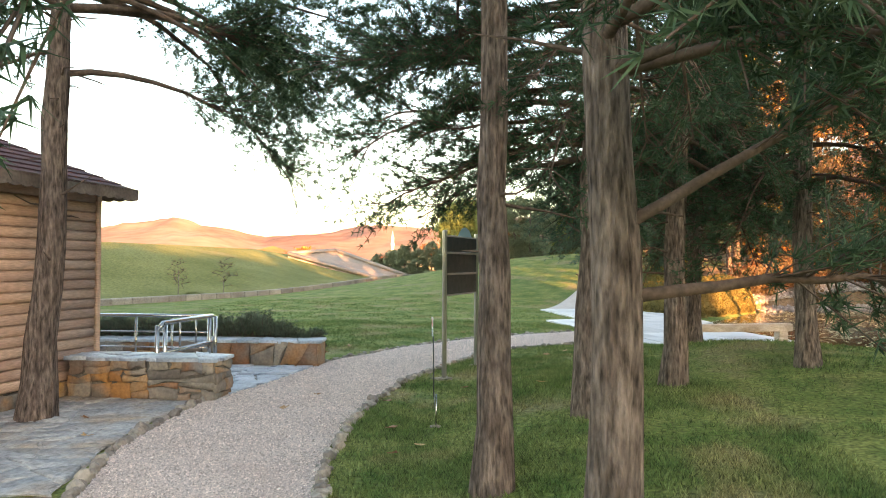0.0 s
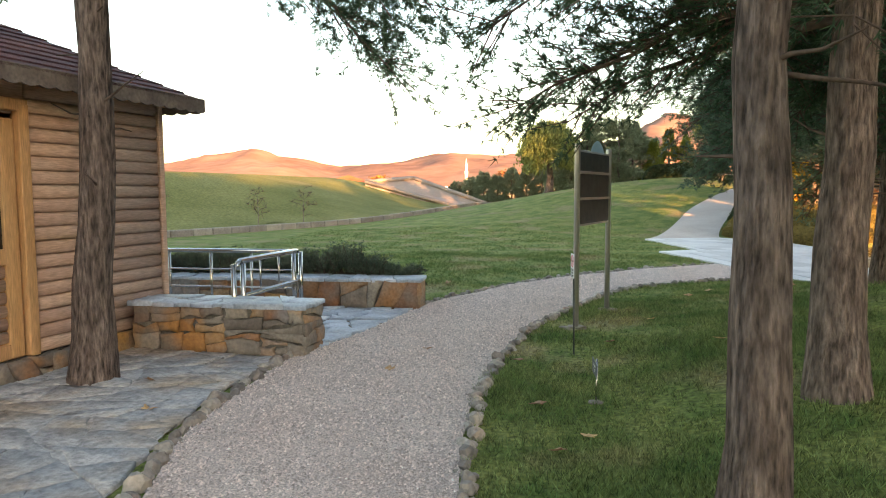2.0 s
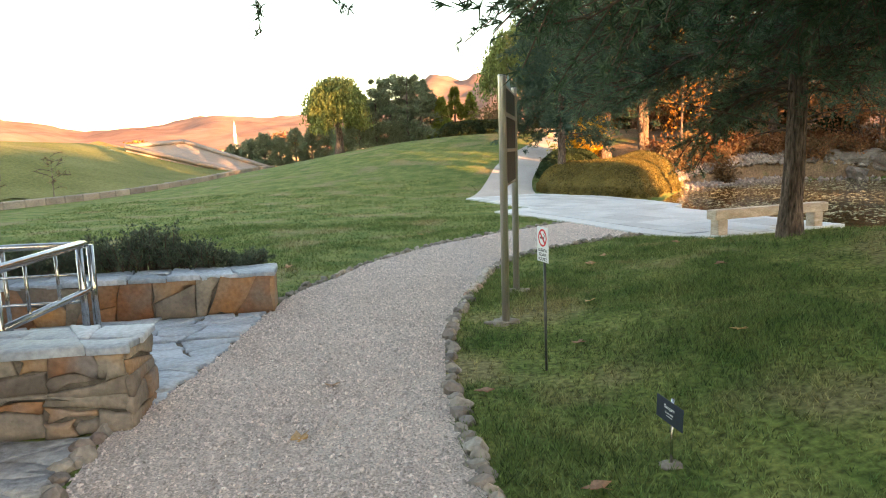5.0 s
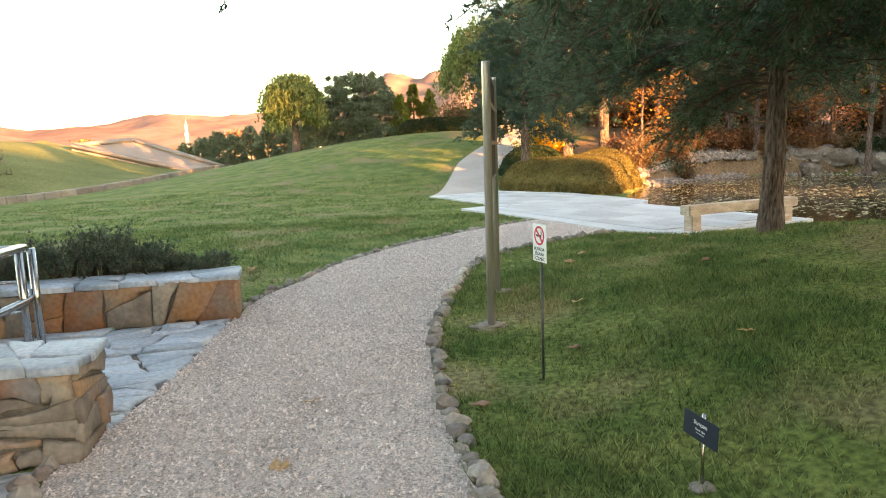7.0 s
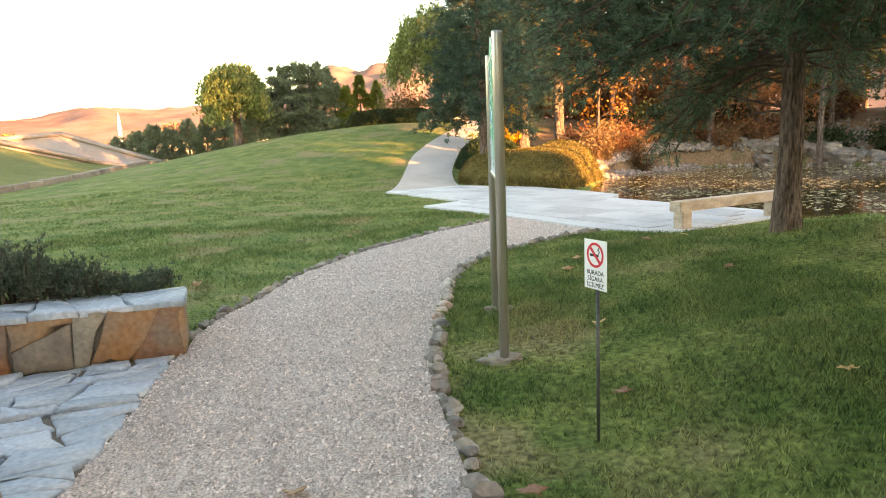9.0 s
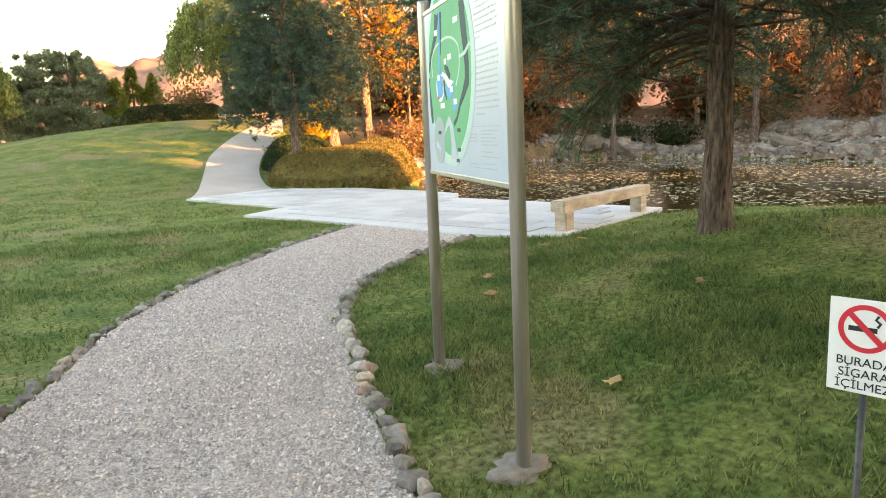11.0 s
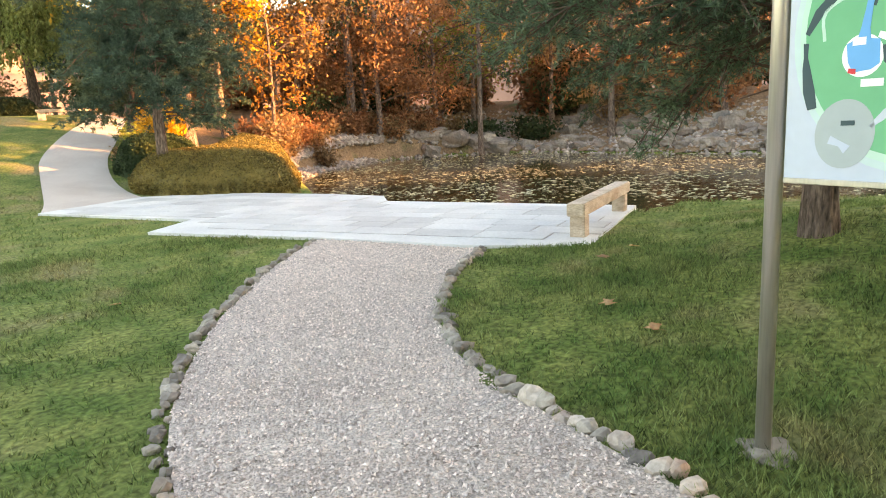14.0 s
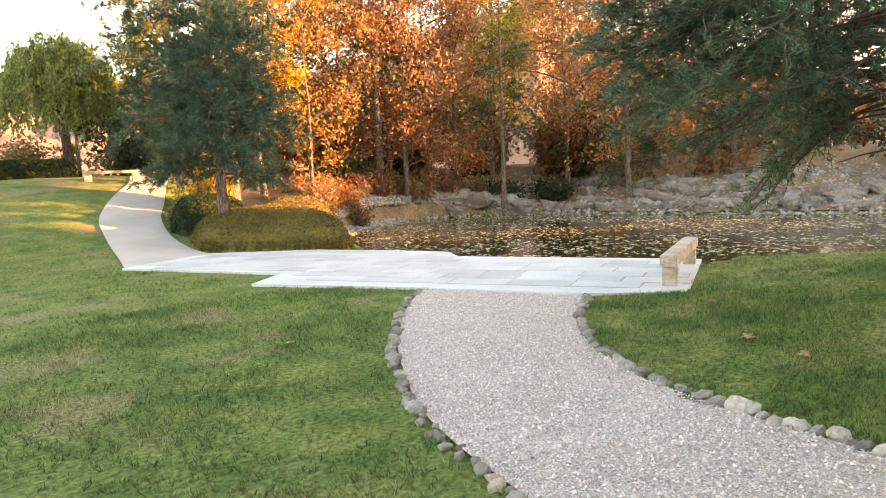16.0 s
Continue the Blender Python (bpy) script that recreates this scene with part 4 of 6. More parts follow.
# unseen tall pines added across the pond: crowns block the sun, light passes below
for i, p_ in enumerate(((23.3, 4.9), (25.0, 6.2), (26.7, 7.5))):
    pine(p_, 10.5, 0.22, 5.5 - gz(*p_), 2.2, 160 + i, "tall dark pine added out of view to cut the low sun", every=0.075, dead=2, group="bank pines", ceiling=0.0, top_density=3.0)


def conifer(at, height, r, seed, label, material, group, count=1500, taper=0.75):
    """A bushy conifer far off: a trunk and needle sprays in ragged tiers."""
    rng = np.random.default_rng(seed)
    x, y = at
    z0 = gz(x, y)
    owner = thing("conifer", (x, y, z0), label, "tree", group)
    g = Geo()
    g.tube([(x, y, z0 - 0.1), (x, y, z0 + height * 0.5), (x, y, z0 + height * 0.97)], [0.05 * height ** 0.6, 0.03 * height ** 0.6, 0.01], 8)
    part("trunk", g, M_BARK, owner, smooth=True)
    tiers = rng.uniform(0.06, 1.0, 70)
    tier_a, tier_l = rng.uniform(0, 6.3, 70), rng.uniform(0.6, 1.12, 70)
    k = rng.integers(0, 70, count)
    q = rng.uniform(0.2, 1.0, count) ** 0.6
    rad = r * (1.05 - tiers[k]) ** taper * tier_l[k] * q
    a = tier_a[k] + rng.normal(0, 0.28, count)
    c = np.stack((x + rad * np.cos(a), y + rad * np.sin(a), z0 + height * tiers[k] - 0.12 * rad + rng.normal(0, 0.1, count)), 1)
    d = np.stack((np.cos(a), np.sin(a), np.full(count, 0.35)), 1)
    cr = Geo()
    needles(cr, c, d, rng, 6, 0.26, 0.026, 0.7)
    part("crown", cr, material, owner)
    return owner


for i, (px_, py_, h_, r_) in enumerate([(2.1, 54, 3.9, 2.0), (3.2, 53, 4.6, 2.1), (4.3, 54, 5.0, 2.2), (5.4, 53, 4.8, 2.2), (6.5, 54, 4.3, 2.1), (7.4, 55, 3.4, 1.8)]):
    conifer((px_, py_), h_, r_, 120 + i, "bushy dark conifer on the far lawn", M_CONIFER, "far conifers", 2700, 0.5)
for i, (px_, py_, h_) in enumerate([(-7.6, 66, 2.4), (-6.3, 65, 2.6), (-5.0, 64, 2.9), (-3.8, 63.5, 2.5), (-2.5, 63, 3.0), (-1.2, 62, 2.7), (0.1, 61.5, 2.9), (1.3, 60, 2.6)]):
    conifer((px_, py_), h_, 1.25, 130 + i, "small rounded conifer beside the ramp", M_CONIFER, "small conifers", 1800, 0.38)
# first three are coloured yellow-green throughout to look sunlit; the rest have gilded needles
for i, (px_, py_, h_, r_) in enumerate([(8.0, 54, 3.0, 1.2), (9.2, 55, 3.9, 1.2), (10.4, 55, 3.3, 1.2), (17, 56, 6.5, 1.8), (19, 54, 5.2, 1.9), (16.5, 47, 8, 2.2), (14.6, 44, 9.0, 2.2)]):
    conifer((px_, py_), h_, r_, 139 + i, "bushy conifer with evening sun painted into its colour", M_NEEDLE_BLUE if i > 2 else M_LEAF_LIME, "far conifers", 1700)
willow((0.45, 50.5), 4.9, 1.75, 201, "round yellow-green weeping willow on the lawn")
willow((12.2, 47), 7.0, 2.8, 202, "green weeping willow behind the path", 160)

# autumn wood round the pond
broadleaf("autumn_tree", (13.3, 30.6), 9.5, 1.7, 301, "slender tree with sparse orange leaves in sunlight", M_LEAF_ORANGE, 2600, 0.075, 0.07, 0.12, group="autumn trees", limbs=22)
broadleaf("autumn_tree", (12.4, 32.2), 10.5, 2.2, 302, "tall golden-leaved autumn tree", M_LEAF_YELLOW, 6000, 0.08, 0.12, 0.3, group="autumn trees")
AUT = [((19.0, 30.9), 10.5, 2.7, M_LEAF_RUST, 7500), ((17.0, 33.5), 10, 2.4, M_LEAF_BROWN, 5200), ((20.5, 33.2), 11.5, 2.7, M_LEAF_RUST, 6500), ((15.6, 33.0), 9, 2.1, M_LEAF_BROWN, 4200),
       ((23.6, 31.5), 9.5, 2.4, M_LEAF_RUST, 5500), ((26.0, 31.0), 9, 2.2, M_LEAF_LIME, 5000), ((30.5, 33.5), 13, 2.4, M_LEAF_YELLOW, 5000), ((27.5, 27.5), 10, 2.7, M_LEAF_BROWN, 5200),
       ((30, 25.5), 11, 2.8, M_LEAF_RUST, 5500), ((29, 21.5), 9, 2.7, M_LEAF_BROWN, 5000), ((32, 29.5), 12, 2.6, M_LEAF_ORANGE, 5000), ((30.5, 17.5), 10, 2.7, M_LEAF_RUST, 5000), 
       ((22.0, 37.5), 13, 3.0, M_LEAF_BROWN, 5000), ((26.5, 37), 13, 3.0, M_LEAF_RUST, 5000), ((17.5, 39), 13, 3.0, M_LEAF_BROWN, 5000), ((13.5, 39), 11, 2.6, M_LEAF_YELLOW, 5000),
       ((34, 36), 12, 3.0, M_LEAF_BROWN, 4500), ((36, 24), 12, 3.0, M_LEAF_BROWN, 4500), ((37, 17), 12, 3.0, M_LEAF_RUST, 4500), ((36, 30), 13, 3.0, M_LEAF_BROWN, 4500), ((36, 11), 11, 3.0, M_LEAF_BROWN, 4500)]
WORDS = {"rust_leaf": "autumn tree with rust-red leaves", "brown_leaf": "half-bare tree with dull brown leaves", "lime_leaf": "yellow-green leaved tree above the rocks",
         "yellow_leaf": "golden yellow autumn tree", "orange_leaf": "bright orange autumn tree"}
for i, (p, h_, c_, m_, n_) in enumerate(AUT):
    broadleaf("autumn_tree", p, h_, c_, 310 + i, WORDS[m_.name], m_, int(n_ * (1.5 if p[1] < 36 and p[0] < 33 else 1.0)), 0.088 if p[1] < 36 and p[0] < 33 else 0.125, 0.13, 0.1 if m_ is M_LEAF_RUST else 0.2, group="autumn trees", spread_=0.42)
for i, (p, h_) in enumerate([((25.5, 23.5), 8), ((27.5, 19.5), 9), ((24.5, 34), 9)]):
    pine(p, h_, 0.16, 1.4, 2.2, 150 + i, "dark green pine on the pond's far bank", fine=0.55, every=0.36, dead=2, group="bank pines", ceiling=7.0)


def shrub(name, at, r, h, n, seed, label, material, size=0.06, group="", droop=0.0):
    rng = np.random.default_rng(seed)
    x, y = at
    z0 = gz(x, y)
    owner = thing(name, (x, y, z0), label, "shrub", group)
    wood, cs = Geo(), []
    for i in range(14):
        a = rng.uniform(0, 2 * math.pi)
        tip = np.array([x + r * math.cos(a) * rng.uniform(0.2, 0.9), y + r * math.sin(a) * rng.uniform(0.2, 0.9), z0 + h * rng.uniform(0.55, 1.0)])
        root = np.array([x + rng.normal(0, 0.08), y + rng.normal(0, 0.08), z0 - 0.03])
        s = np.linspace(0, 1, 4)[:, None]
        wood.tube(root + (tip - root) * s + rng.normal(0, 0.03, (4, 3)) * s, [0.014, 0.01, 0.007, 0.004], 4, False)
        k = n // 14
        q = rng.uniform(0.15, 1.08, k)[:, None]
        cs.append(root + (tip - root) * q + rng.normal(0, 0.2, (k, 3)) * np.array([r, r, h * 0.5]))
    cs = np.concatenate(cs)
    cs[:, 2] = np.maximum(cs[:, 2], z0 + 0.02)
    part("stem", wood, M_TWIG, owner)
    cr = Geo()
    leaves(cr, cs, rng, size, droop)
    part("foliage", cr, material, owner)
    return owner


rng = np.random.default_rng(77)
for i in range(52):
    q = (i % 26) / 25
    x, y = np.interp(q, [0, 0.3, 0.55, 0.8, 1], [12.2, 14.5, 17.5, 20.5, 22.3]), np.interp(q, [0, 0.3, 0.55, 0.8, 1], [29.0, 31.0, 32.0, 31.4, 30.2])
    shrub("bank_shrub", (x + rng.normal(0, 0.5), y + (rng.uniform(-0.3, 1.3) if i < 26 else rng.uniform(-0.9, 0.1))), rng.uniform(0.7, 1.1) * (1.0 if i < 26 else 0.7), rng.uniform(0.6, 1.1), 700, 400 + i, "russet ferny shrub on the pond bank", M_LEAF_RUST if rng.uniform() < 0.6 else M_LEAF_BROWN, 0.075, "bank shrubs")
for i, (p, r_, h_, m_, w_) in enumerate([((16.2, 32.3), 1.2, 1.5, M_LEAF_DARK, "dark evergreen shrub under the trees"), ((18.0, 32.6), 1.3, 1.4, M_LEAF_DARK, "dark evergreen shrub under the trees"),
                                         ((23.5, 28.6), 1.3, 0.9, M_LEAF_DARK, "dark evergreen shrub under the trees"), ((25, 27), 1.3, 1.0, M_LEAF_DARK, "dark evergreen shrub under the trees"),
                                         ((9.2, 46), 1.5, 2.2, M_LEAF_BROWN, "bare pinkish-brown shrub behind the path"), ((10.6, 47), 1.4, 1.9, M_LEAF_BROWN, "bare pinkish-brown shrub behind the path"),
                                         # the two yellow shrubs are added to block low sun and imitate its glow
                                         ((7.45, 30.0), 0.35, 0.5, M_LEAF_BROWN, "small brown shrub beside the path"), ((8.6, 31.0), 0.5, 0.8, M_LEAF_LIME, "yellowing shrub beside the path"), ((8.9, 30.6), 0.7, 1.4, M_LEAF_YELLOW, "shrub added under the pine, yellow to stand for sun glow"), ((9.9, 31.4), 0.8, 1.7, M_LEAF_YELLOW, "shrub added under the pine, yellow to stand for sun glow"), ((8.0, 30.4), 0.55, 1.0, M_LEAF_LIME, "yellowing shrub beside the path")]):
    shrub("shrub", p, r_, h_, 1500 if r_ > 0.6 else 500, 440 + i, w_, m_, 0.09 if r_ > 0.6 else 0.05)

rng = np.random.default_rng(79)
for i in range(62):
    x, y = (rng.uniform(27, 41), rng.uniform(9, 40)) if i < 16 else (rng.uniform(14, 26), rng.uniform(35, 40)) if i < 22 else (45 - 31 * (i - 22) / 39 + rng.normal(0, 0.8), 10 + 34 * ((i - 22) / 39) ** 0.8 + rng.normal(0, 0.8))
    shrub("thicket", (x, y), rng.uniform(1.5, 2.3), rng.uniform(1.6, 2.8) * (1.0 if i < 22 else 1.6), 1100 if i < 22 else 1500, 470 + i, "tangled brown and olive undergrowth in the wood", (M_LEAF_BROWN, M_LEAF_DARK, M_LEAF_RUST)[i % 3], 0.13, "undergrowth")


# ---- hedge ----
def mass(name, outline, top, leaf_n, size, material, seed, label, category, lift=None, round_=0.8, core=M_LEAF_DARK):
    """A clipped leafy mass over an outline: a domed body under a skin of leaves."""
    rng = np.random.default_rng(seed)
    outline = np.asarray(outline)
    lo, hi = outline.min(0), outline.max(0)

    def height(x, y):
        d = gap(outline, x, y)
        return top * np.clip(1 - (1 - np.clip(d / round_, 0, 1)) ** 2.6, 0, 1) ** 0.5 * (1 + 0.025 * np.sin(x * 2.3) * np.cos(y * 1.9))
    owner = thing(name, (*outline.mean(0), gz(*outline.mean(0))), label, category)
    st = 0.16
    X_, Y_ = np.meshgrid(np.arange(lo[0] - st, hi[0] + st, st), np.arange(lo[1] - st, hi[1] + st, st))
    ins = inside(outline, X_, Y_)
    base = ground_z(X_, Y_)
    Z_ = np.where(ins, base + height(X_, Y_) * 0.93, base - 0.1)
    idx = np.arange(X_.size).reshape(X_.shape)
    keep = (ins[:-1, :-1] | ins[1:, 1:] | ins[:-1, 1:] | ins[1:, :-1])
    f = np.stack((idx[:-1, :-1], idx[:-1, 1:], idx[1:, 1:], idx[1:, :-1]), -1)[keep]
    g = Geo()
    g.add(np.stack((X_, Y_, Z_), -1).reshape(-1, 3), f)
    part("body", g, core, owner, smooth=True)
    x, y = rng.uniform(lo[0], hi[0], leaf_n * 3), rng.uniform(lo[1], hi[1], leaf_n * 3)
    k = inside(outline, x, y)
    x, y = x[k][:leaf_n], y[k][:leaf_n]
    z = ground_z(x, y) + height(x, y) + rng.normal(0, 0.02, len(x))
    # the steep skirt
    pts, head = along(np.vstack((outline, outline[:1])), 0.025)
    rep = int(max(1, leaf_n * 0.9 / len(pts)))
    px_, py_ = np.repeat(pts[:, 0], rep), np.repeat(pts[:, 1], rep)
    c = outline.mean(0)
    inn = rng.uniform(0, 0.3, len(px_)) ** 1.5
    px_, py_ = px_ + (c[0] - px_) * inn * 0.12 + rng.normal(0, 0.02, len(px_)), py_ + (c[1] - py_) * inn * 0.12 + rng.normal(0, 0.02, len(px_))
    pz_ = ground_z(px_, py_) + height(px_, py_) * rng.uniform(0.0, 1.03, len(px_)) + 0.02
    cr = Geo()
    leaves(cr, np.vstack((np.stack((x, y, z), 1), np.stack((px_, py_, pz_), 1))), rng, size)
    part("foliage", cr, material, owner)
    return owner


HEDGE = curve([(5.75, 26.3), (5.95, 24.9), (6.6, 23.75), (7.2, 23.25), (8.25, 23.65), (9.95, 25.55), (11.5, 27.45), (11.8, 29.0), (10.8, 30.0), (9.3, 28.9), (8.2, 28.2), (6.9, 28.0), (6.2, 27.4), (5.75, 26.3)], 60)[:-1]
mass("hedge", HEDGE, 0.88, 36000, 0.029, M_HEDGE, 501, "clipped rounded hedge, olive green and russet, at the water's edge", "hedge", round_=1.5, core=M_HEDGE)
mass("juniper", curve([(6.6, 28.9), (7.0, 28.0), (8.2, 27.9), (9.2, 28.8), (9.0, 30.0), (7.6, 30.3), (6.6, 28.9)], 30)[:-1], 0.85, 6000, 0.05, M_LEAF_DARK, 502, "dark green spreading juniper under the pine", "shrub")
mass("far_hedge", curve([(5.6, 41.6), (7.5, 41.0), (9.6, 40.5), (9.8, 42.2), (7.5, 43.0), (5.7, 42.7), (5.6, 41.6)], 30)[:-1], 0.75, 7000, 0.06, M_LEAF_DARK, 503, "low rounded dark hedge on the crest", "hedge")
rng = np.random.default_rng(510)


def planter_bush():
    """The spreading dark bush behind the planter wall."""
    owner = thing("planter_bush", (-3.4, 12.1, 0.33), "dark green spreading rosemary-like bush with woody base", "bush")
    wood, tc, td = Geo(), [], []
    for i in range(430):
        x = rng.uniform(-6.1, -2.2)
        y = rng.uniform(11.8, 12.2)
        hgt = (0.40 + 0.05 * math.sin(x * 2.2 + 0.5) + 0.06 * (x > -3.6)) * rng.uniform(0.6, 1.0) * (1 - 0.5 * max(0, abs(y - 12.0) - 0.25))
        hgt *= float(1 - ss(-2.6, -2.2, x)) * 0.7 + 0.3
        hgt = min(hgt + 0.12 * math.exp(-((x + 3.05) / 0.5) ** 2), 0.54 if x < -3.0 else 0.34 if x < -2.6 else 0.2)
        root = np.array([x, y, 0.3])
        tip = root + np.array([rng.normal(0, 0.14) - 0.05, rng.normal(-0.05, 0.1), hgt])
        s = np.linspace(0, 1, 5)[:, None]
        pts = root + (tip - root) * s + rng.normal(0, 0.015, (5, 3)) * s
        wood.tube(pts, [0.012, 0.009, 0.006, 0.004, 0.002], 4, False)
        k = 25
        q = rng.uniform(0.35, 1.0, k)[:, None]
        tc.append(root + (tip - root) * q + rng.normal(0, 0.03, (k, 3)))
        td.append(np.repeat(unit(tip - root)[None], k, 0))
    part("stem", wood, M_TWIG, owner)
    cr = Geo()
    needles(cr, np.concatenate(tc), np.concatenate(td), rng, 6, 0.05, 0.0058, 0.8)
    part("foliage", cr, M_BUSH, owner)


planter_bush()


# ---- hut ----
HUT = Matrix(((-0.18, -0.984, 0, -4.42), (-0.984, 0.18, 0, 9.28), (0, 0, 1, 0), (0, 0, 0, 1)))   # x along the front, y into the hut


def hp(name, bm, material, parent, label="", smooth=False):
    bmesh.ops.transform(bm, matrix=HUT, verts=bm.verts[:])
    bmesh.ops.reverse_faces(bm, faces=bm.faces[:])
    return part(name, bm, material, parent, label, smooth)


def half_log(x0, x1, z, h, y=0.0, bulge=0.026):
    bm = bmesh.new()
    rings = []
    for x in (x0, x1):
        ring = [bm.verts.new((x, y + 0.02, z))]
        for k in range(7):
            a = math.pi * k / 6
            ring.append(bm.verts.new((x, y - bulge * math.sin(a) ** 0.7, z + h * (0.5 - 0.47 * math.cos(a)))))
        ring.append(bm.verts.new((x, y + 0.02, z + h)))
        rings.append(ring)
    for i in range(len(rings[0]) - 1):
        bm.faces.new((rings[0][i], rings[0][i + 1], rings[1][i + 1], rings[1][i]))
    bm.faces.new(rings[0][::-1])
    bm.faces.new(rings[1])
    bmesh.ops.recalc_face_normals(bm, faces=bm.faces[:])
    return bm


def build_hut():
    hut = thing("hut", (-4.42, 9.28, 0.0), "small timber hut with log siding and dark red roof", "hut")
    W_, D_, z0, z1, dx = 5.0, 3.2, 0.2, 2.5, 0.5   # dx: how far the door stands along the front
    for nm, c, s in (("front_wall", (0.805, 0.06, 1.35), (1.61, 0.08, 2.3)), ("front_wall", (3.875, 0.06, 1.35), (2.15, 0.08, 2.3)), ("lintel", (2.18, 0.06, 2.37), (1.14, 0.08, 0.26)),
                     ("side_wall", (0.06, 1.64, 1.35), (0.08, 3.06, 2.3)), ("side_wall", (4.94, 1.64, 1.35), (0.08, 3.06, 2.3)), ("back_wall", (2.5, 3.14, 1.35), (4.78, 0.08, 2.3))):
        hp(nm, boxm(c, s), M_LOG, hut)
    hp("floor", boxm((2.5, 1.6, 0.17), (4.9, 3.1, 0.05)), M_FRAME, hut)
    pitch = (z1 - z0) / 19
    for i in range(19):
        z = z0 + i * pitch
        hp("siding_board", half_log(0.045, 1.59, z, pitch), M_LOG, hut, smooth=True)
        hp("siding_board", half_log(2.81, W_ - 0.05, z, pitch), M_LOG, hut, smooth=True)
        bm = half_log(0.05, D_ - 0.05, z, pitch)
        bmesh.ops.transform(bm, matrix=Matrix(((0, 1, 0, 0), (1, 0, 0, 0), (0, 0, 1, 0), (0, 0, 0, 1))), verts=bm.verts[:])
        hp("siding_board", bm, M_LOG, hut, smooth=True)
    for x, y in ((0.0, -0.01), (W_, -0.01), (0.0, D_), (W_, D_)):
        hp("corner_post", boxm((x, y, (z0 + z1) / 2), (0.07, 0.07, z1 - z0), None, 0.008), M_LOG, hut, "reddish corner post")
    # door with a window over a boarded panel
    door = hp("door", boxm((dx + 1.70, 0.05, 1.2), (0.98, 0.035, 2.0), None, 0.004), M_FRAME, hut, "pine door, dark window over a boarded panel")
    hp("window_pane", boxm((dx + 1.71, 0.026, 1.66), (0.74, 0.012, 1.1)), M_DARKGLASS, door, "dark window glass")
    for c, s in (((dx + 1.155, -0.005, 1.26), (0.10, 0.10, 2.12)), ((dx + 2.245, -0.005, 1.26), (0.10, 0.10, 2.12)), ((dx + 1.700, -0.005, 2.31), (1.19, 0.09, 0.10))):
        hp("door_frame", boxm(c, s, None, 0.008), M_FRAME, door)
    for c, s in (((dx + 1.290, 0.012, 1.2), (0.13, 0.05, 1.98)), ((dx + 2.130, 0.012, 1.2), (0.10, 0.05, 1.98)), ((dx + 1.710, 0.01, 2.2), (0.72, 0.05, 0.08)), ((dx + 1.710, 0.01, 1.06), (0.72, 0.055, 0.13)), ((dx + 1.710, 0.01, 0.27), (0.72, 0.05, 0.12))):
        hp("stile", boxm(c, s, None, 0.006), M_FRAME, door)
    for i in range(6):
        hp("panel_board", half_log(dx + 1.36, dx + 2.07, 0.335 + i * 0.109, 0.107, 0.03, 0.03), M_LOG, door, smooth=True)
    # stones under the sill
    clad(hut, [(0, 0), (5.0, 0), (5.0, 0.2), (0, 0.2)], tuple(HUT @ Vector((0, -0.02, 0))), (-0.18, -0.984, 0), (0, 0, 1), (0.984, -0.18, 0), 0.045, 0.008, 0.05, [M_WALLSTONE], 62, "plinth_stone", 1.4, 0.03)
    hp("plinth", boxm((2.5, 1.6, 0.09), (4.96, 3.16, 0.2)), M_MORTAR, hut)
    # hip roof in courses
    o, oy = 0.3, 0.38
    x0, x1, y0, y1, ze, zr = -o, W_ + o, -oy, D_ + oy, 2.55, 3.5
    r0, r1, ym = 1.55, W_ - 1.55, D_ / 2
    A_, B_, C_, D2 = (x0, y0, ze), (x1, y0, ze), (x1, y1, ze), (x0, y1, ze)
    E_, F_ = (r0, ym, zr), (r1, ym, zr)
    roof = bmesh.new()
    vs = [roof.verts.new(q) for q in (A_, B_, C_, D2, E_, F_)]
    for f in ((0, 1, 5, 4), (2, 3, 4, 5), (3, 0, 4), (1, 2, 5), (3, 2, 1, 0)):
        roof.faces.new([vs[k] for k in f])
    bmesh.ops.recalc_face_normals(roof, faces=roof.faces[:])
    deck = hp("roof", roof, M_ROOF, hut, "dark maroon shingle hip roof")
    for quad in ((A_, B_, F_, E_), (C_, D2, E_, F_), (D2, A_, E_, E_), (B_, C_, F_, F_)):
        p = [Vector(q) for q in quad]
        n_ = 13
        for k in range(n_):
            f0, f1 = k / n_, min(1.0, (k + 1.12) / n_)
            a0, a1 = p[0].lerp(p[3], f0), p[1].lerp(p[2], f0)
            b0, b1 = p[0].lerp(p[3], f1), p[1].lerp(p[2], f1)
            up = Vector((0, 0, 0.022))
            bm = bmesh.new()
            vs = [bm.verts.new(q) for q in (a0 + up, a1 + up, b1 + up * 0.25, b0 + up * 0.25, a0 + up * 0.1, a1 + up * 0.1)]
            bm.faces.new((vs[0], vs[1], vs[2], vs[3])) if (b0 - b1).length > 1e-3 else bm.faces.new((vs[0], vs[1], vs[2]))
            bm.faces.new((vs[4], vs[5], vs[1], vs[0]))
            if (b0 - b1).length <= 1e-3:
                bm.verts.remove(vs[3])
            bmesh.ops.recalc_face_normals(bm, faces=bm.faces[:])
            hp("shingle_course", bm, M_ROOF, deck)
    hp("soffit", boxm((W_ / 2, D_ / 2, 2.525), (W_ + 2 * o - 0.06, D_ + 2 * oy - 0.06, 0.03)), M_FRAME, hut)

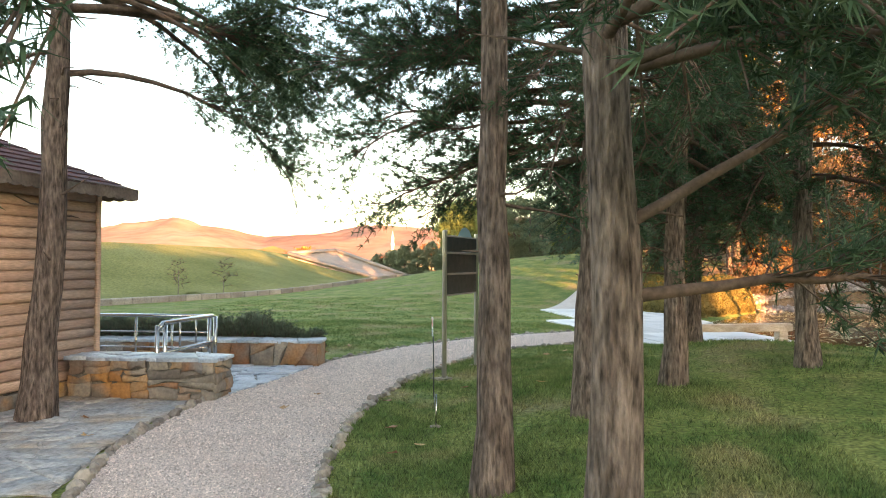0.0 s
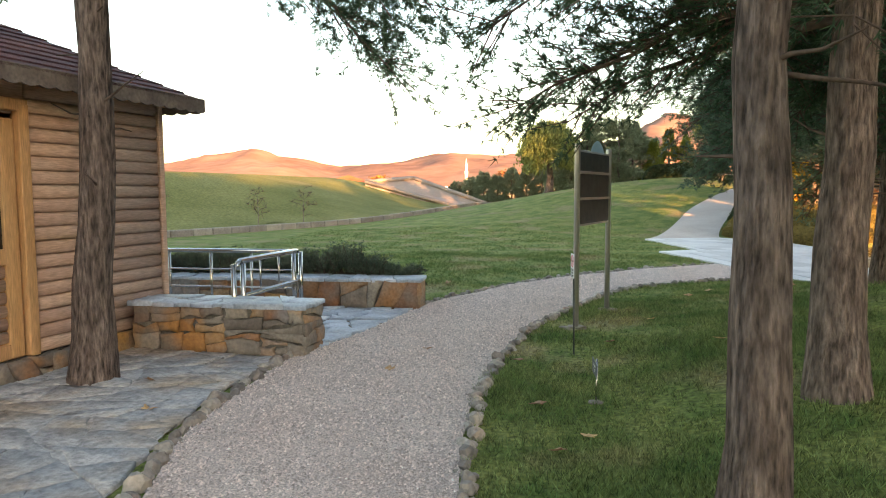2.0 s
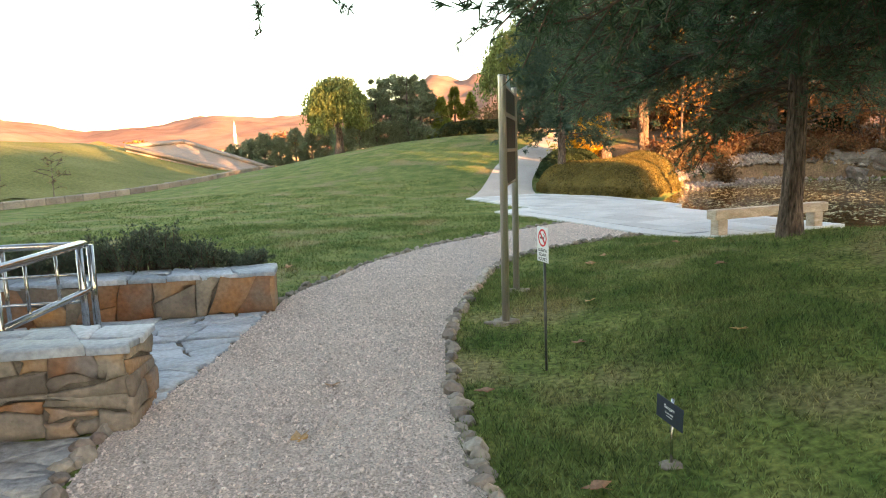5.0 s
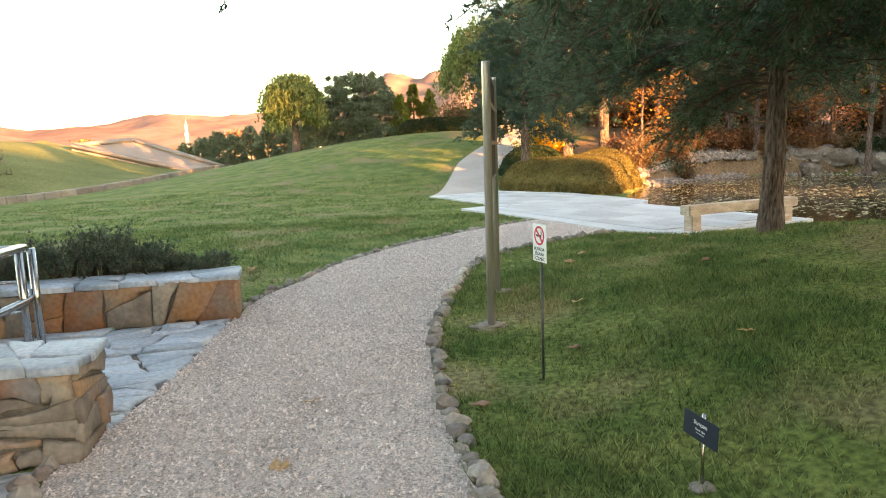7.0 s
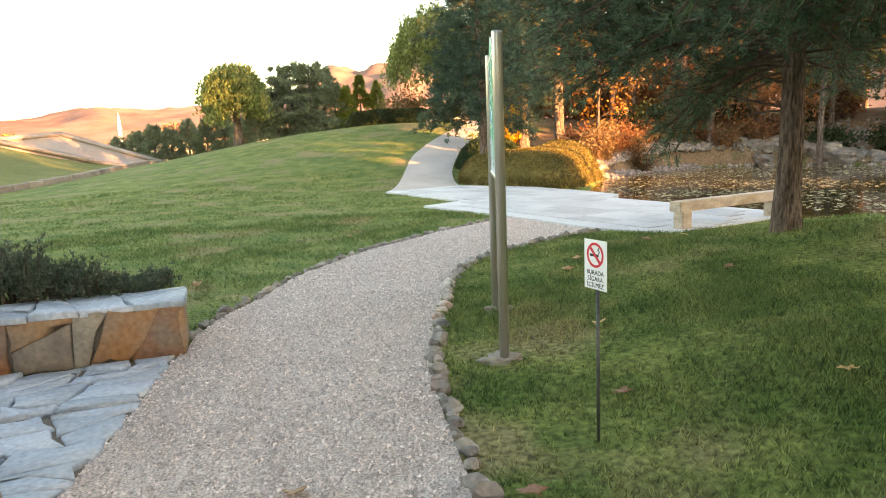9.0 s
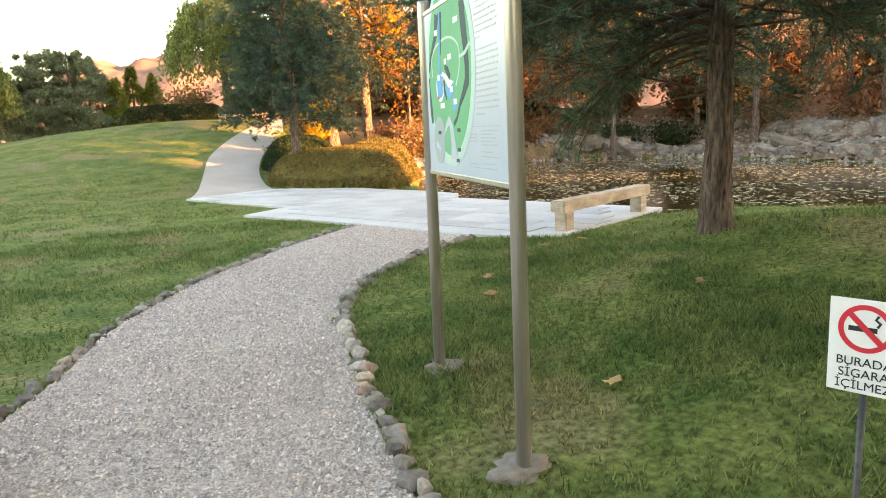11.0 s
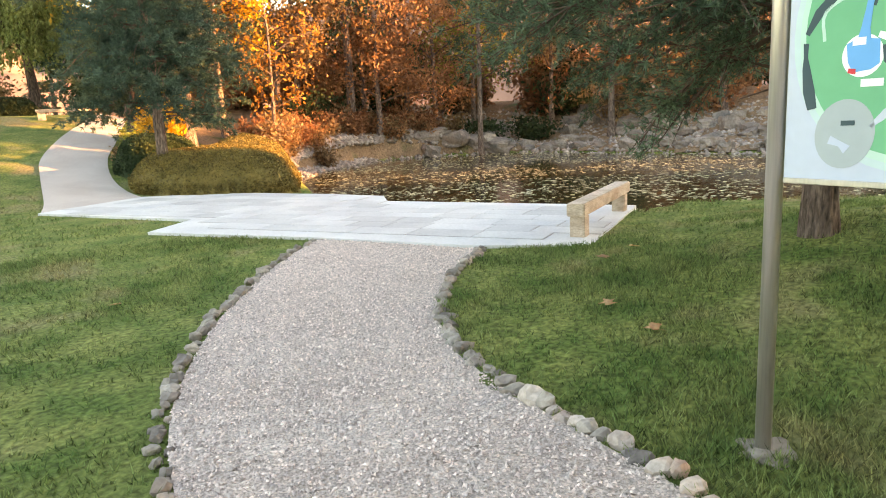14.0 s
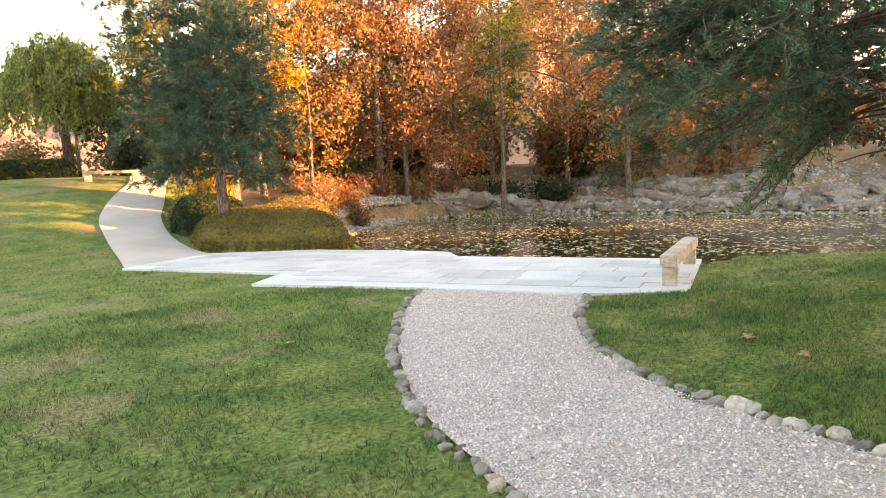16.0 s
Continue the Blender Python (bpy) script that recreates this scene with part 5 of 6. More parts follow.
    def fascia(p, q, inward):
        """A weathered board with a scalloped lower edge."""
        p, q = Vector(p), Vector(q)
        L = (q - p).length
        k = int(L / 0.16) * 6
        bm = bmesh.new()
        fr = []
        for i in range(k + 1):
            s = i / k
            low = -0.105 - 0.022 * abs(math.sin(math.pi * s * k / 6))
            base = p.lerp(q, s)
            fr.append([bm.verts.new(base + Vector((0, 0, 0.03))), bm.verts.new(base + Vector((0, 0, low))),
                       bm.verts.new(base + inward + Vector((0, 0, low))), bm.verts.new(base + inward + Vector((0, 0, 0.03)))])
        for i in range(k):
            for j in range(4):
                bm.faces.new((fr[i][j], fr[i][(j + 1) % 4], fr[i + 1][(j + 1) % 4], fr[i + 1][j]))
        bm.faces.new(fr[0])
        bm.faces.new(fr[-1][::-1])
        bmesh.ops.recalc_face_normals(bm, faces=bm.faces[:])
        hp("fascia", bm, M_FASCIA, hut, "weathered scalloped fascia board")
    fascia((x0, y0, ze), (x1, y0, ze), Vector((0, 0.025, 0)))
    fascia((x0, y0 + 0.03, ze), (x0, y1, ze), Vector((0.025, 0, 0)))


build_hut()


# ---- handrail ----
def build_rail():
    rail = thing("handrail", (-3.3, 10.0, 0.03), "polished stainless steel tube handrail with posts", "railing")
    A_, B_ = np.array([-3.5, 9.1]), np.array([-3.34, 10.45])
    far = [(-3.36, 10.46, 0.855), (-4.4, 10.5, 0.855), (-6.3, 10.6, 0.855)]
    part("top_rail", rod(far, 0.027, 12), M_STEEL, rail, smooth=True)
    part("top_rail", rod([(A_[0], A_[1], 0.78), (A_[0], A_[1] + 0.01, 0.845), (A_[0] + 0.01, A_[1] + 0.05, 0.865), (B_[0] - 0.01, B_[1] - 0.05, 0.865), (B_[0], B_[1] + 0.02, 0.855)], 0.03, 12), M_STEEL, rail, smooth=True)
    part("lower_rail", rod([(A_[0], A_[1], 0.49), (B_[0] - 0.01, B_[1] - 0.05, 0.49), (B_[0] + 0.01, B_[1] + 0.03, 0.5), (B_[0] + 0.01, B_[1] + 0.04, 0.56)], 0.026, 12), M_STEEL, rail, smooth=True)
    for z in (0.4, 0.62):
        part("mid_rail", rod([(-3.36, 10.46, z), (-4.4, 10.5, z), (-6.3, 10.6, z)], 0.011, 8), M_STEEL, rail, smooth=True)
    posts = [(-3.36, 10.4, 0.85), (-3.31, 10.5, 0.85), (-3.53, 9.08, 0.84), (-3.46, 9.15, 0.84), (-3.94, 10.49, 0.85), (-4.48, 10.51, 0.85), (-5.05, 10.54, 0.85), (-5.6, 10.57, 0.85)]
    for i, (x, y, h) in enumerate(posts):
        p = part("post", rod([(x, y, 0.02), (x, y, h)], 0.028 if i < 4 else 0.017, 12), M_STEEL, rail, smooth=True)
        part("base_flange", rod([(x, y, 0.025), (x, y, 0.045)], 0.045, 14), M_STEEL, p, smooth=False)
    for q in (0.35, 0.66):
        x, y = A_ + (B_ - A_) * q
        part("baluster", rod([(x, y, 0.49), (x, y, 0.86)], 0.012, 8), M_STEEL, rail, smooth=True)


build_rail()


# ---- lettering ----
def lettering(text, m, size, material, parent, name="lettering"):
    cu = bpy.data.curves.new("lettering", "FONT")
    cu.body, cu.size, cu.align_x, cu.extrude = text, size, "CENTER", 0.0006
    tmp = new("lettering", cu)
    bpy.context.view_layer.update()
    me = bpy.data.meshes.new_from_object(tmp.evaluated_get(bpy.context.evaluated_depsgraph_get()))
    bpy.data.objects.remove(tmp)
    me.transform(m)
    me.materials.clear()
    me.materials.append(material)
    return part(name, me, material, parent)


def placed(bm, m):
    bmesh.ops.transform(bm, matrix=m, verts=bm.verts[:])
    return bm


def plate(pts, thick=0.0012):
    """A thin flat shape in the xy plane, standing up by thick."""
    bm = bmesh.new()
    f = bm.faces.new([bm.verts.new((x, y, 0)) for x, y in pts])
    e = bmesh.ops.extrude_face_region(bm, geom=[f])
    bmesh.ops.translate(bm, vec=(0, 0, thick), verts=[v for v in e["geom"] if isinstance(v, bmesh.types.BMVert)])
    bmesh.ops.recalc_face_normals(bm, faces=bm.faces[:])
    return bm


def disc(cx, cy, rx, ry, n=40, turn=0.0):
    c, s = math.cos(turn), math.sin(turn)
    return [(cx + rx * math.cos(a) * c - ry * math.sin(a) * s, cy + rx * math.cos(a) * s + ry * math.sin(a) * c) for a in np.linspace(0, 2 * math.pi, n, endpoint=False)]


def ring(cx, cy, r, w, n=40):
    bm = bmesh.new()
    lo = [[bm.verts.new((cx + q * math.cos(a), cy + q * math.sin(a), z)) for a in np.linspace(0, 2 * math.pi, n, endpoint=False)] for q, z in ((r, 0), (r, 0.0012), (r - w, 0.0012), (r - w, 0))]
    for i in range(n):
        j = (i + 1) % n
        for k in range(3):
            bm.faces.new((lo[k][i], lo[k][j], lo[k + 1][j], lo[k + 1][i]))
    bmesh.ops.recalc_face_normals(bm, faces=bm.faces[:])
    return bm


def band(pts, w):
    p = np.asarray(pts, dtype=float)
    t = np.gradient(p, axis=0)
    t /= np.linalg.norm(t, axis=1)[:, None]
    n = np.stack((-t[:, 1], t[:, 0]), 1)
    w = np.asarray(w, dtype=float).reshape(-1, 1)
    return [tuple(q) for q in np.vstack((p + n * w / 2, (p - n * w / 2)[::-1]))]


M_MAPGREEN = mat("map_green", (0.13, 0.42, 0.24), (0.15, 0.45, 0.26), 0.6, 3, 20, 0, var=0.03, spec=0.12)
M_MAPHALO = mat("map_pale_green", (0.45, 0.66, 0.58), (0.47, 0.68, 0.60), 0.6, 3, 20, 0, var=0.03, spec=0.12)
M_MAPRIM = mat("map_rim", (0.47, 0.62, 0.63), (0.49, 0.64, 0.65), 0.6, 3, 20, 0, var=0.03, spec=0.12)
M_MAPDARK = mat("map_slate", (0.055, 0.09, 0.10), (0.065, 0.10, 0.11), 0.6, 3, 20, 0, var=0.03, spec=0.12)
M_MAPGREY = mat("map_grey", (0.36, 0.42, 0.44), (0.38, 0.44, 0.46), 0.6, 3, 20, 0, var=0.03, spec=0.12)
M_MAPBLUE = mat("map_blue", (0.12, 0.38, 0.70), (0.13, 0.40, 0.72), 0.6, 3, 20, 0, var=0.03, spec=0.12)
M_PANEL = mat("board_panel", (0.46, 0.53, 0.64), (0.48, 0.55, 0.66), 0.3, 3, 20, 0, var=0.03)
M_BAR = mat("print_grey", (0.39, 0.43, 0.49), (0.41, 0.45, 0.51), 0.4, 3, 20, 0, var=0.03)


def build_board():
    P1, P2 = np.array([0.02, 10.24]), np.array([0.487, 11.457])
    u = (P1 - P2) / np.linalg.norm(P1 - P2)                 # left to right as read from the front
    nrm = np.array([-0.934, 0.358])
    gap_ = np.linalg.norm(P1 - P2)
    board = thing("information_board", (*((P1 + P2) / 2), 0.0), "garden map board between two steel posts, white front", "sign board")
    for p in (P1, P2):
        z = gz(*p)
        po = part("post", rod([(p[0], p[1], z - 0.1), (p[0], p[1], 2.05), (p[0], p[1], 2.085), (p[0], p[1], 2.1)], 0.033, 20), M_BOARDPOST, board, "brushed steel post", smooth=True)
        rng_ = np.random.default_rng(int(p[1] * 10))
        foot = boulder(rng_, 3, 0.2, 0.9)
        part("footing", placed(foot, Matrix.Translation((p[0], p[1], z + 0.012)) @ Matrix.Diagonal((0.12, 0.095, 0.11, 1))), M_BLOCK, board, "rough concrete footing", smooth=True)
    Wd, Ht = gap_ - 0.09, 0.84
    o = P2 + u * 0.045
    m = Matrix(((u[0], 0, nrm[0], o[0] + nrm[0] * 0.012), (u[1], 0, nrm[1], o[1] + nrm[1] * 0.012), (0, 1, 0, 1.185), (0, 0, 0, 1)))
    panel = part("panel", placed(boxm((Wd / 2, Ht / 2, -0.008), (Wd, Ht, 0.012)), m), M_PANEL, board, "white printed panel")
    part("back_panel", placed(boxm((Wd / 2, Ht / 2, -0.02), (Wd, Ht, 0.01)), m), M_DARKMETAL, board, "dark grey back plate")
    for c, s in (((Wd / 2, 0.0, -0.012), (Wd, 0.022, 0.034)), ((Wd / 2, Ht, -0.012), (Wd, 0.022, 0.034)), ((Wd / 2, 0.3, -0.036), (Wd, 0.03, 0.02)), ((Wd / 2, 0.6, -0.036), (Wd, 0.03, 0.02))):
        part("rail", placed(boxm(c, s, None, 0.003), m), M_BOARDPOST, board)

    def art(name, pts, material, lift=0.0, th=0.0012):
        b = plate(pts, th)
        part(name, placed(b, m @ Matrix.Translation((0, 0, -0.0018 + lift))), material, panel)
    cx, cy = 0.43, 0.52
    art("map_halo", disc(cx, cy, 0.41, 0.475), M_MAPRIM)
    art("map_halo", disc(cx - 0.002, cy + 0.002, 0.385, 0.45), M_MAPHALO, 0.0005)
    art("map", disc(cx - 0.005, cy + 0.005, 0.36, 0.425), M_MAPGREEN, 0.0010, 0.0014)
    L2 = 0.0018
    art("map_wood", band([(0.668, 0.80), (0.69, 0.68), (0.71, 0.60), (0.724, 0.51), (0.718, 0.44), (0.657, 0.385), (0.60, 0.34), (0.546, 0.28), (0.49, 0.25)], [0.07, 0.08, 0.07, 0.06, 0.065, 0.04, 0.024, 0.02, 0.026]), M_MAPDARK, L2)
    art("map_wood", band([(0.25, 0.80), (0.22, 0.70), (0.167, 0.655), (0.11, 0.60), (0.07, 0.53)], [0.06, 0.05, 0.035, 0.035, 0.018]), M_MAPDARK, L2)
    art("map_wood", band([(0.067, 0.50), (0.068, 0.45), (0.072, 0.41), (0.085, 0.33), (0.10, 0.265)], [0.02, 0.016, 0.03, 0.045, 0.035]), M_MAPDARK, L2)
    art("map_wood", band([(0.31, 0.80), (0.305, 0.70), (0.29, 0.60)], [0.07, 0.06, 0.03]), M_MAPDARK, L2)
    art("map_square", disc(0.222, 0.175, 0.105, 0.122, 30, -0.2), M_MAPGREY, L2)
    art("map_path", band([(0.31, 0.20), (0.36, 0.245), (0.41, 0.275), (0.445, 0.235), (0.47, 0.16), (0.475, 0.085)], [0.012, 0.03, 0.045, 0.055, 0.07, 0.12]), M_PANEL, L2)
    art("map_path", band([(0.17, 0.155), (0.21, 0.14), (0.235, 0.12)], [0.03, 0.02, 0.035]), M_PANEL, L2 + 0.0008)
    art("map_shore", disc(0.27, 0.44, 0.07, 0.072, 24), M_WHITE, L2)
    art("map_pond", [(0.214, 0.482), (0.255, 0.50), (0.325, 0.49), (0.328, 0.41), (0.30, 0.392), (0.24, 0.385), (0.222, 0.42)], M_MAPBLUE, L2 + 0.0008)
    art("map_stream", band([(0.305, 0.82), (0.30, 0.72), (0.285, 0.60), (0.275, 0.53), (0.272, 0.48)], [0.022, 0.02, 0.022, 0.03, 0.05]), M_MAPBLUE, L2 + 0.0012)
    art("map_shore", band([(0.32, 0.505), (0.37, 0.485), (0.43, 0.45), (0.50, 0.43)], [0.02, 0.03, 0.045, 0.05]), M_WHITE, L2)
    art("map_pond", [(0.372, 0.44), (0.39, 0.395), (0.43, 0.372), (0.475, 0.39), (0.51, 0.40), (0.50, 0.452), (0.45, 0.425)], M_MAPBLUE, L2 + 0.0008)
    art("map_pond", [(0.48, 0.355), (0.505, 0.388), (0.557, 0.37), (0.55, 0.33), (0.505, 0.305)], M_MAPBLUE, L2 + 0.0008)
    art("map_rocks", band([(0.37, 0.535), (0.41, 0.515), (0.455, 0.475)], [0.02, 0.04, 0.03]), M_MAPDARK, L2 + 0.0012)
    art("map_rocks", band([(0.345, 0.47), (0.352, 0.42), (0.385, 0.375)], [0.022, 0.024, 0.012]), M_MAPDARK, L2 + 0.0012)
    art("map_path", band(curve([(0.135, 0.50), (0.135, 0.60), (0.255, 0.655), (0.455, 0.665), (0.60, 0.61), (0.61, 0.51), (0.545, 0.43)], 24), 0.012), M_MAPHALO, L2)
    art("map_path", band([(0.61, 0.555), (0.70, 0.565), (0.78, 0.60)], [0.012, 0.018, 0.022]), M_MAPHALO, L2 + 0.001)
    art("map_roof", [(0.222, 0.385), (0.25, 0.378), (0.25, 0.397), (0.226, 0.40)], M_RED, L2 + 0.0014)
    for x, y, w_ in ((0.43, 0.56, 0.055), (0.365, 0.545, 0.035), (0.235, 0.475, 0.045), (0.45, 0.405, 0.045), (0.27, 0.335, 0.075), (0.505, 0.345, 0.05), (0.54, 0.715, 0.07), (0.21, 0.70, 0.045)):
        art("map_label", [(x, y), (x + w_, y), (x + w_, y + 0.026), (x, y + 0.026)], M_WHITE, L2 + 0.0016)
    for x, y in ((0.21, 0.205), (0.545, 0.215), (0.54, 0.122), (0.515, 0.07)):
        art("map_label", [(x, y), (x + 0.048, y), (x + 0.048, y + 0.017), (x, y + 0.017)], M_MAPDARK, L2 + 0.0016)
    rng_ = np.random.default_rng(5)
    for i in range(22):
        y = 0.8 - i * 0.0245
        if i in (9,):
            continue
        L = rng_.uniform(0.27, 0.29) if i not in (8, 21) else 0.1
        x = 0.83
        while x < 0.83 + L - 0.02:
            w_ = rng_.uniform(0.02, 0.06)
            art("text_line", [(x, y), (x + w_, y), (x + w_, y + 0.007), (x, y + 0.007)], M_BAR)
            x += w_ + 0.008
    art("text_line", [(0.72, 0.235), (1.12, 0.235), (1.12, 0.238), (0.72, 0.238)], M_BAR)
    for x, ys in ((0.72, (0.2, 0.185, 0.17, 0.07, 0.055)), (0.88, (0.215, 0.2, 0.185, 0.17, 0.155, 0.125, 0.105, 0.075, 0.055))):
        for y in ys:
            L = rng_.uniform(0.09, 0.13) if x < 0.8 else rng_.uniform(0.12, 0.22)
            art("text_line", [(x, y), (x + L, y), (x + L, y + 0.005), (x, y + 0.005)], M_BAR)


build_board()


def build_no_smoking():
    x, y = -0.07, 8.95
    z = gz(x, y)
    sign = thing("no_smoking_sign", (x, y, z), "small white no-smoking sign on a thin dark stake", "sign")
    part("stake", rod([(x, y, z - 0.1), (x - 0.01, y - 0.01, z + 0.75)], 0.009, 8), M_DARKMETAL, sign, smooth=True)
    yaw = radians(82)
    ux, uy = math.cos(yaw), -math.sin(yaw)
    m = Matrix(((ux, 0, uy, x - 0.022), (uy, 0, -ux, y - 0.012), (0, 1, 0, z + 0.865), (0, 0, 0, 1)))
    pl = part("plate", placed(boxm((0, 0, 0), (0.155, 0.23, 0.004), None, 0.001), m), M_WHITE, sign, "white plate with red ring")
    f = m @ Matrix.Translation((0, 0, 0.0022))
    part("red_ring", placed(ring(0, 0.045, 0.058, 0.012), f), M_RED, pl)
    part("cigarette", placed(plate([(-0.036, 0.038), (0.024, 0.038), (0.024, 0.05), (-0.036, 0.05)]), f), M_BLACK, pl)
    part("smoke_mark", placed(plate(band([(0.024, 0.052), (0.03, 0.062), (0.02, 0.07), (0.026, 0.08)], 0.006)), f), M_BLACK, pl)
    part("red_bar", placed(plate(band([(-0.038, 0.083), (0.038, 0.007)], 0.013), 0.002), f), M_RED, pl)
    for i, t in enumerate(("BURADA", "SİGARA", "İÇİLMEZ")):
        lettering(t, f @ Matrix.Translation((0, -0.047 - i * 0.029, 0.0006)), 0.03, M_BLACK, pl)


build_no_smoking()


def build_tag():
    x, y = 0.01, 7.45
    z = gz(x, y)
    tag = thing("plant_label", (x, y, z), "small dark plant name plate on a slim steel stake", "sign")
    part("stake", rod([(x, y, z - 0.1), (x + 0.005, y, z + 0.33)], 0.0075, 8), M_STEEL, tag, smooth=True)
    yaw = radians(-86)
    ux, uy = math.cos(yaw), math.sin(yaw)
    m = Matrix(((ux, 0, uy, x - 0.012), (uy, 0, -ux, y - 0.002), (0, 1, 0, z + 0.265), (0, 0, 0, 1))) @ Matrix.Rotation(radians(-3), 4, "Z")
    pl = part("plate", placed(boxm((0, 0, 0), (0.21, 0.11, 0.004), None, 0.001), m), M_NAVY, tag, "dark navy plate")
    f = m @ Matrix.Translation((0, 0, 0.0024))
    lettering("Sarıçam", f @ Matrix.Translation((0, 0.012, 0)), 0.026, M_WHITE, pl)
    lettering("Scots pine", f @ Matrix.Translation((0, -0.012, 0)), 0.015, M_WHITE, pl)
    part("text_line", placed(plate([(-0.025, -0.024), (0.025, -0.024), (0.025, -0.021), (-0.025, -0.021)], 0.0006), f), M_WHITE, pl)
    foot = boulder(np.random.default_rng(3), 2, 0.3, 0.3)
    part("foot_stone", placed(foot, Matrix.Translation((x, y, z + 0.005)) @ Matrix.Diagonal((0.06, 0.05, 0.06, 1))), M_KERB, tag, smooth=True)


build_tag()


# ---- benches ----
def bench(a, b, top, width, label, thick=0.15, leg=0.2, base=0.05):
    a, b = np.array(a), np.array(b)
    u = (b - a) / np.linalg.norm(b - a)
    turn = Matrix.Rotation(math.atan2(u[1], u[0]), 3, "Z")
    c = (a + b) / 2
    ob = thing("bench", (c[0], c[1], base), label, "bench")
    L = np.linalg.norm(b - a)
    part("seat", boxm((c[0], c[1], top - thick / 2), (L, width, thick), turn, 0.012, 2), M_WOOD, ob, "thick weathered timber beam")
    for s in (0.17, L - 0.2):
        p = a + u * s
        part("leg", boxm((p[0], p[1], (base - 0.02 + top - thick) / 2), (leg, width * 0.85, top - thick - base + 0.02), turn, 0.012, 2), M_WOOD, ob)
    return ob


bench((4.58, 14.44), (6.98, 14.92), 0.44, 0.21, "heavy weathered timber beam bench on the terrace edge")
zb = gz(9.2, 36.6)
bench((8.2, 37.1), (10.0, 36.3), zb + 0.42, 0.4, "pale timber bench on the crest of the lawn", 0.1, 0.25, zb)

# ---- pond edge: rocks and shingle ----
rng = np.random.default_rng(88)


def crag():
    """A blocky weathered rock."""
    bm = bmesh.new()
    bmesh.ops.create_cube(bm, size=1.6)
    bmesh.ops.subdivide_edges(bm, edges=bm.edges[:], cuts=4, use_grid_fill=True)
    off = Vector(rng.uniform(-60, 60, 3))
    for v in bm.verts:
        ball = v.co.normalized()
        co = v.co.lerp(ball, 0.42)
        co += ball * 0.34 * noise.fractal(co * 0.9 + off, 0.9, 2.1, 4) + Vector((0, 0, 0.12)) * noise.noise(Vector((0, 0, co.z * 5)) + off)
        v.co = Vector((co.x * 1.15, co.y, co.z * 0.8))
    return bm


rock_shapes = [mesh_of(crag(), "rock", M_ROCK, False) for _ in range(9)]
RIM = curve([(18.6, 30.8), (20.2, 30.1), (21.4, 29.3), (23.1, 26.5), (23.2, 24.5), (22.3, 20.5), (21.9, 17), (21.9, 13.5), (22.2, 9)], 60)
pts, head = along(RIM, 0.62)


def rock(x, y, s, flat=1.0):
    ob = new("rock", rock_shapes[rng.integers(9)])
    ob.matrix_basis = Matrix.LocRotScale((x, y, max(WATER_Z - 0.05, gz(x, y)) + s * 0.2), Euler(rng.uniform(-0.3, 0.3, 3) + np.array([0, 0, rng.uniform(0, 6.3)])), (s * rng.uniform(0.8, 1.4), s * rng.uniform(0.7, 1.1), s * flat * rng.uniform(0.6, 1.0)))
    tagged(ob, "lichened grey boulder on the pond's rocky bank", "rock", "bank rocks")


for (x, y), h in zip(pts, head):
    if rng.uniform() < 0.8:
        big = 0.6 if 20.3 < x and y > 27.0 else 0.36
        rock(x + rng.normal(0, 0.2) + 0.3, y + rng.normal(0, 0.2), rng.uniform(0.5, 1.1) * big)
for _ in range(120):
    q = rng.uniform(0, 1)
    i = int(q * (len(pts) - 1))
    d = rng.uniform(0.5, 5.5)
    rock(pts[i][0] + d * 0.95 + rng.normal(0, 0.3), pts[i][1] + d * (0.5 if pts[i][1] > 26 else 0.15) + rng.normal(0, 0.3), rng.uniform(0.15, 0.5))
g = Geo()
n_ = 5200
i = rng.integers(0, len(pts), n_)
d = rng.uniform(-0.4, 6.5, n_) ** 1.0
x, y = pts[i, 0] + d * 0.95 + rng.normal(0, 0.3, n_), pts[i, 1] + d * np.where(pts[i, 1] > 26, 0.5, 0.15) + rng.normal(0, 0.3, n_)
RIM2 = curve([(11.9, 28.3), (13.6, 29.6), (16, 30.5), (18, 30.9)], 20)
p2, _ = along(RIM2, 0.03)
x, y = np.concatenate((x, p2[:, 0].repeat(16) + rng.normal(0, 0.4, 16 * len(p2)))), np.concatenate((y, p2[:, 1].repeat(16) + rng.normal(0.3, 0.45, 16 * len(p2))))
s = rng.uniform(0.05, 0.16, len(x))
z = np.maximum(ground_z(x, y), WATER_Z - 0.02)
oct_ = np.array([(1, 0, 0), (0, 1, 0), (-1, 0, 0), (0, -1, 0), (0.1, 0.1, 0.8), (0, 0, -0.5)])
v = np.stack((x, y, z), 1)[:, None] + s[:, None, None] * (oct_[None] + rng.normal(0, 0.25, (len(x), 6, 3)))
F_ = np.array([(0, 1, 4), (1, 2, 4), (2, 3, 4), (3, 0, 4), (1, 0, 5), (2, 1, 5), (3, 2, 5), (0, 3, 5)])
g.add(v.reshape(-1, 3), (F_[None] + 6 * np.arange(len(x))[:, None, None]).reshape(-1, 3))
tagged(part("bank_shingle", g, M_SHINGLE), "pale rubble stones covering the pond bank", "stones", kind="stuff")

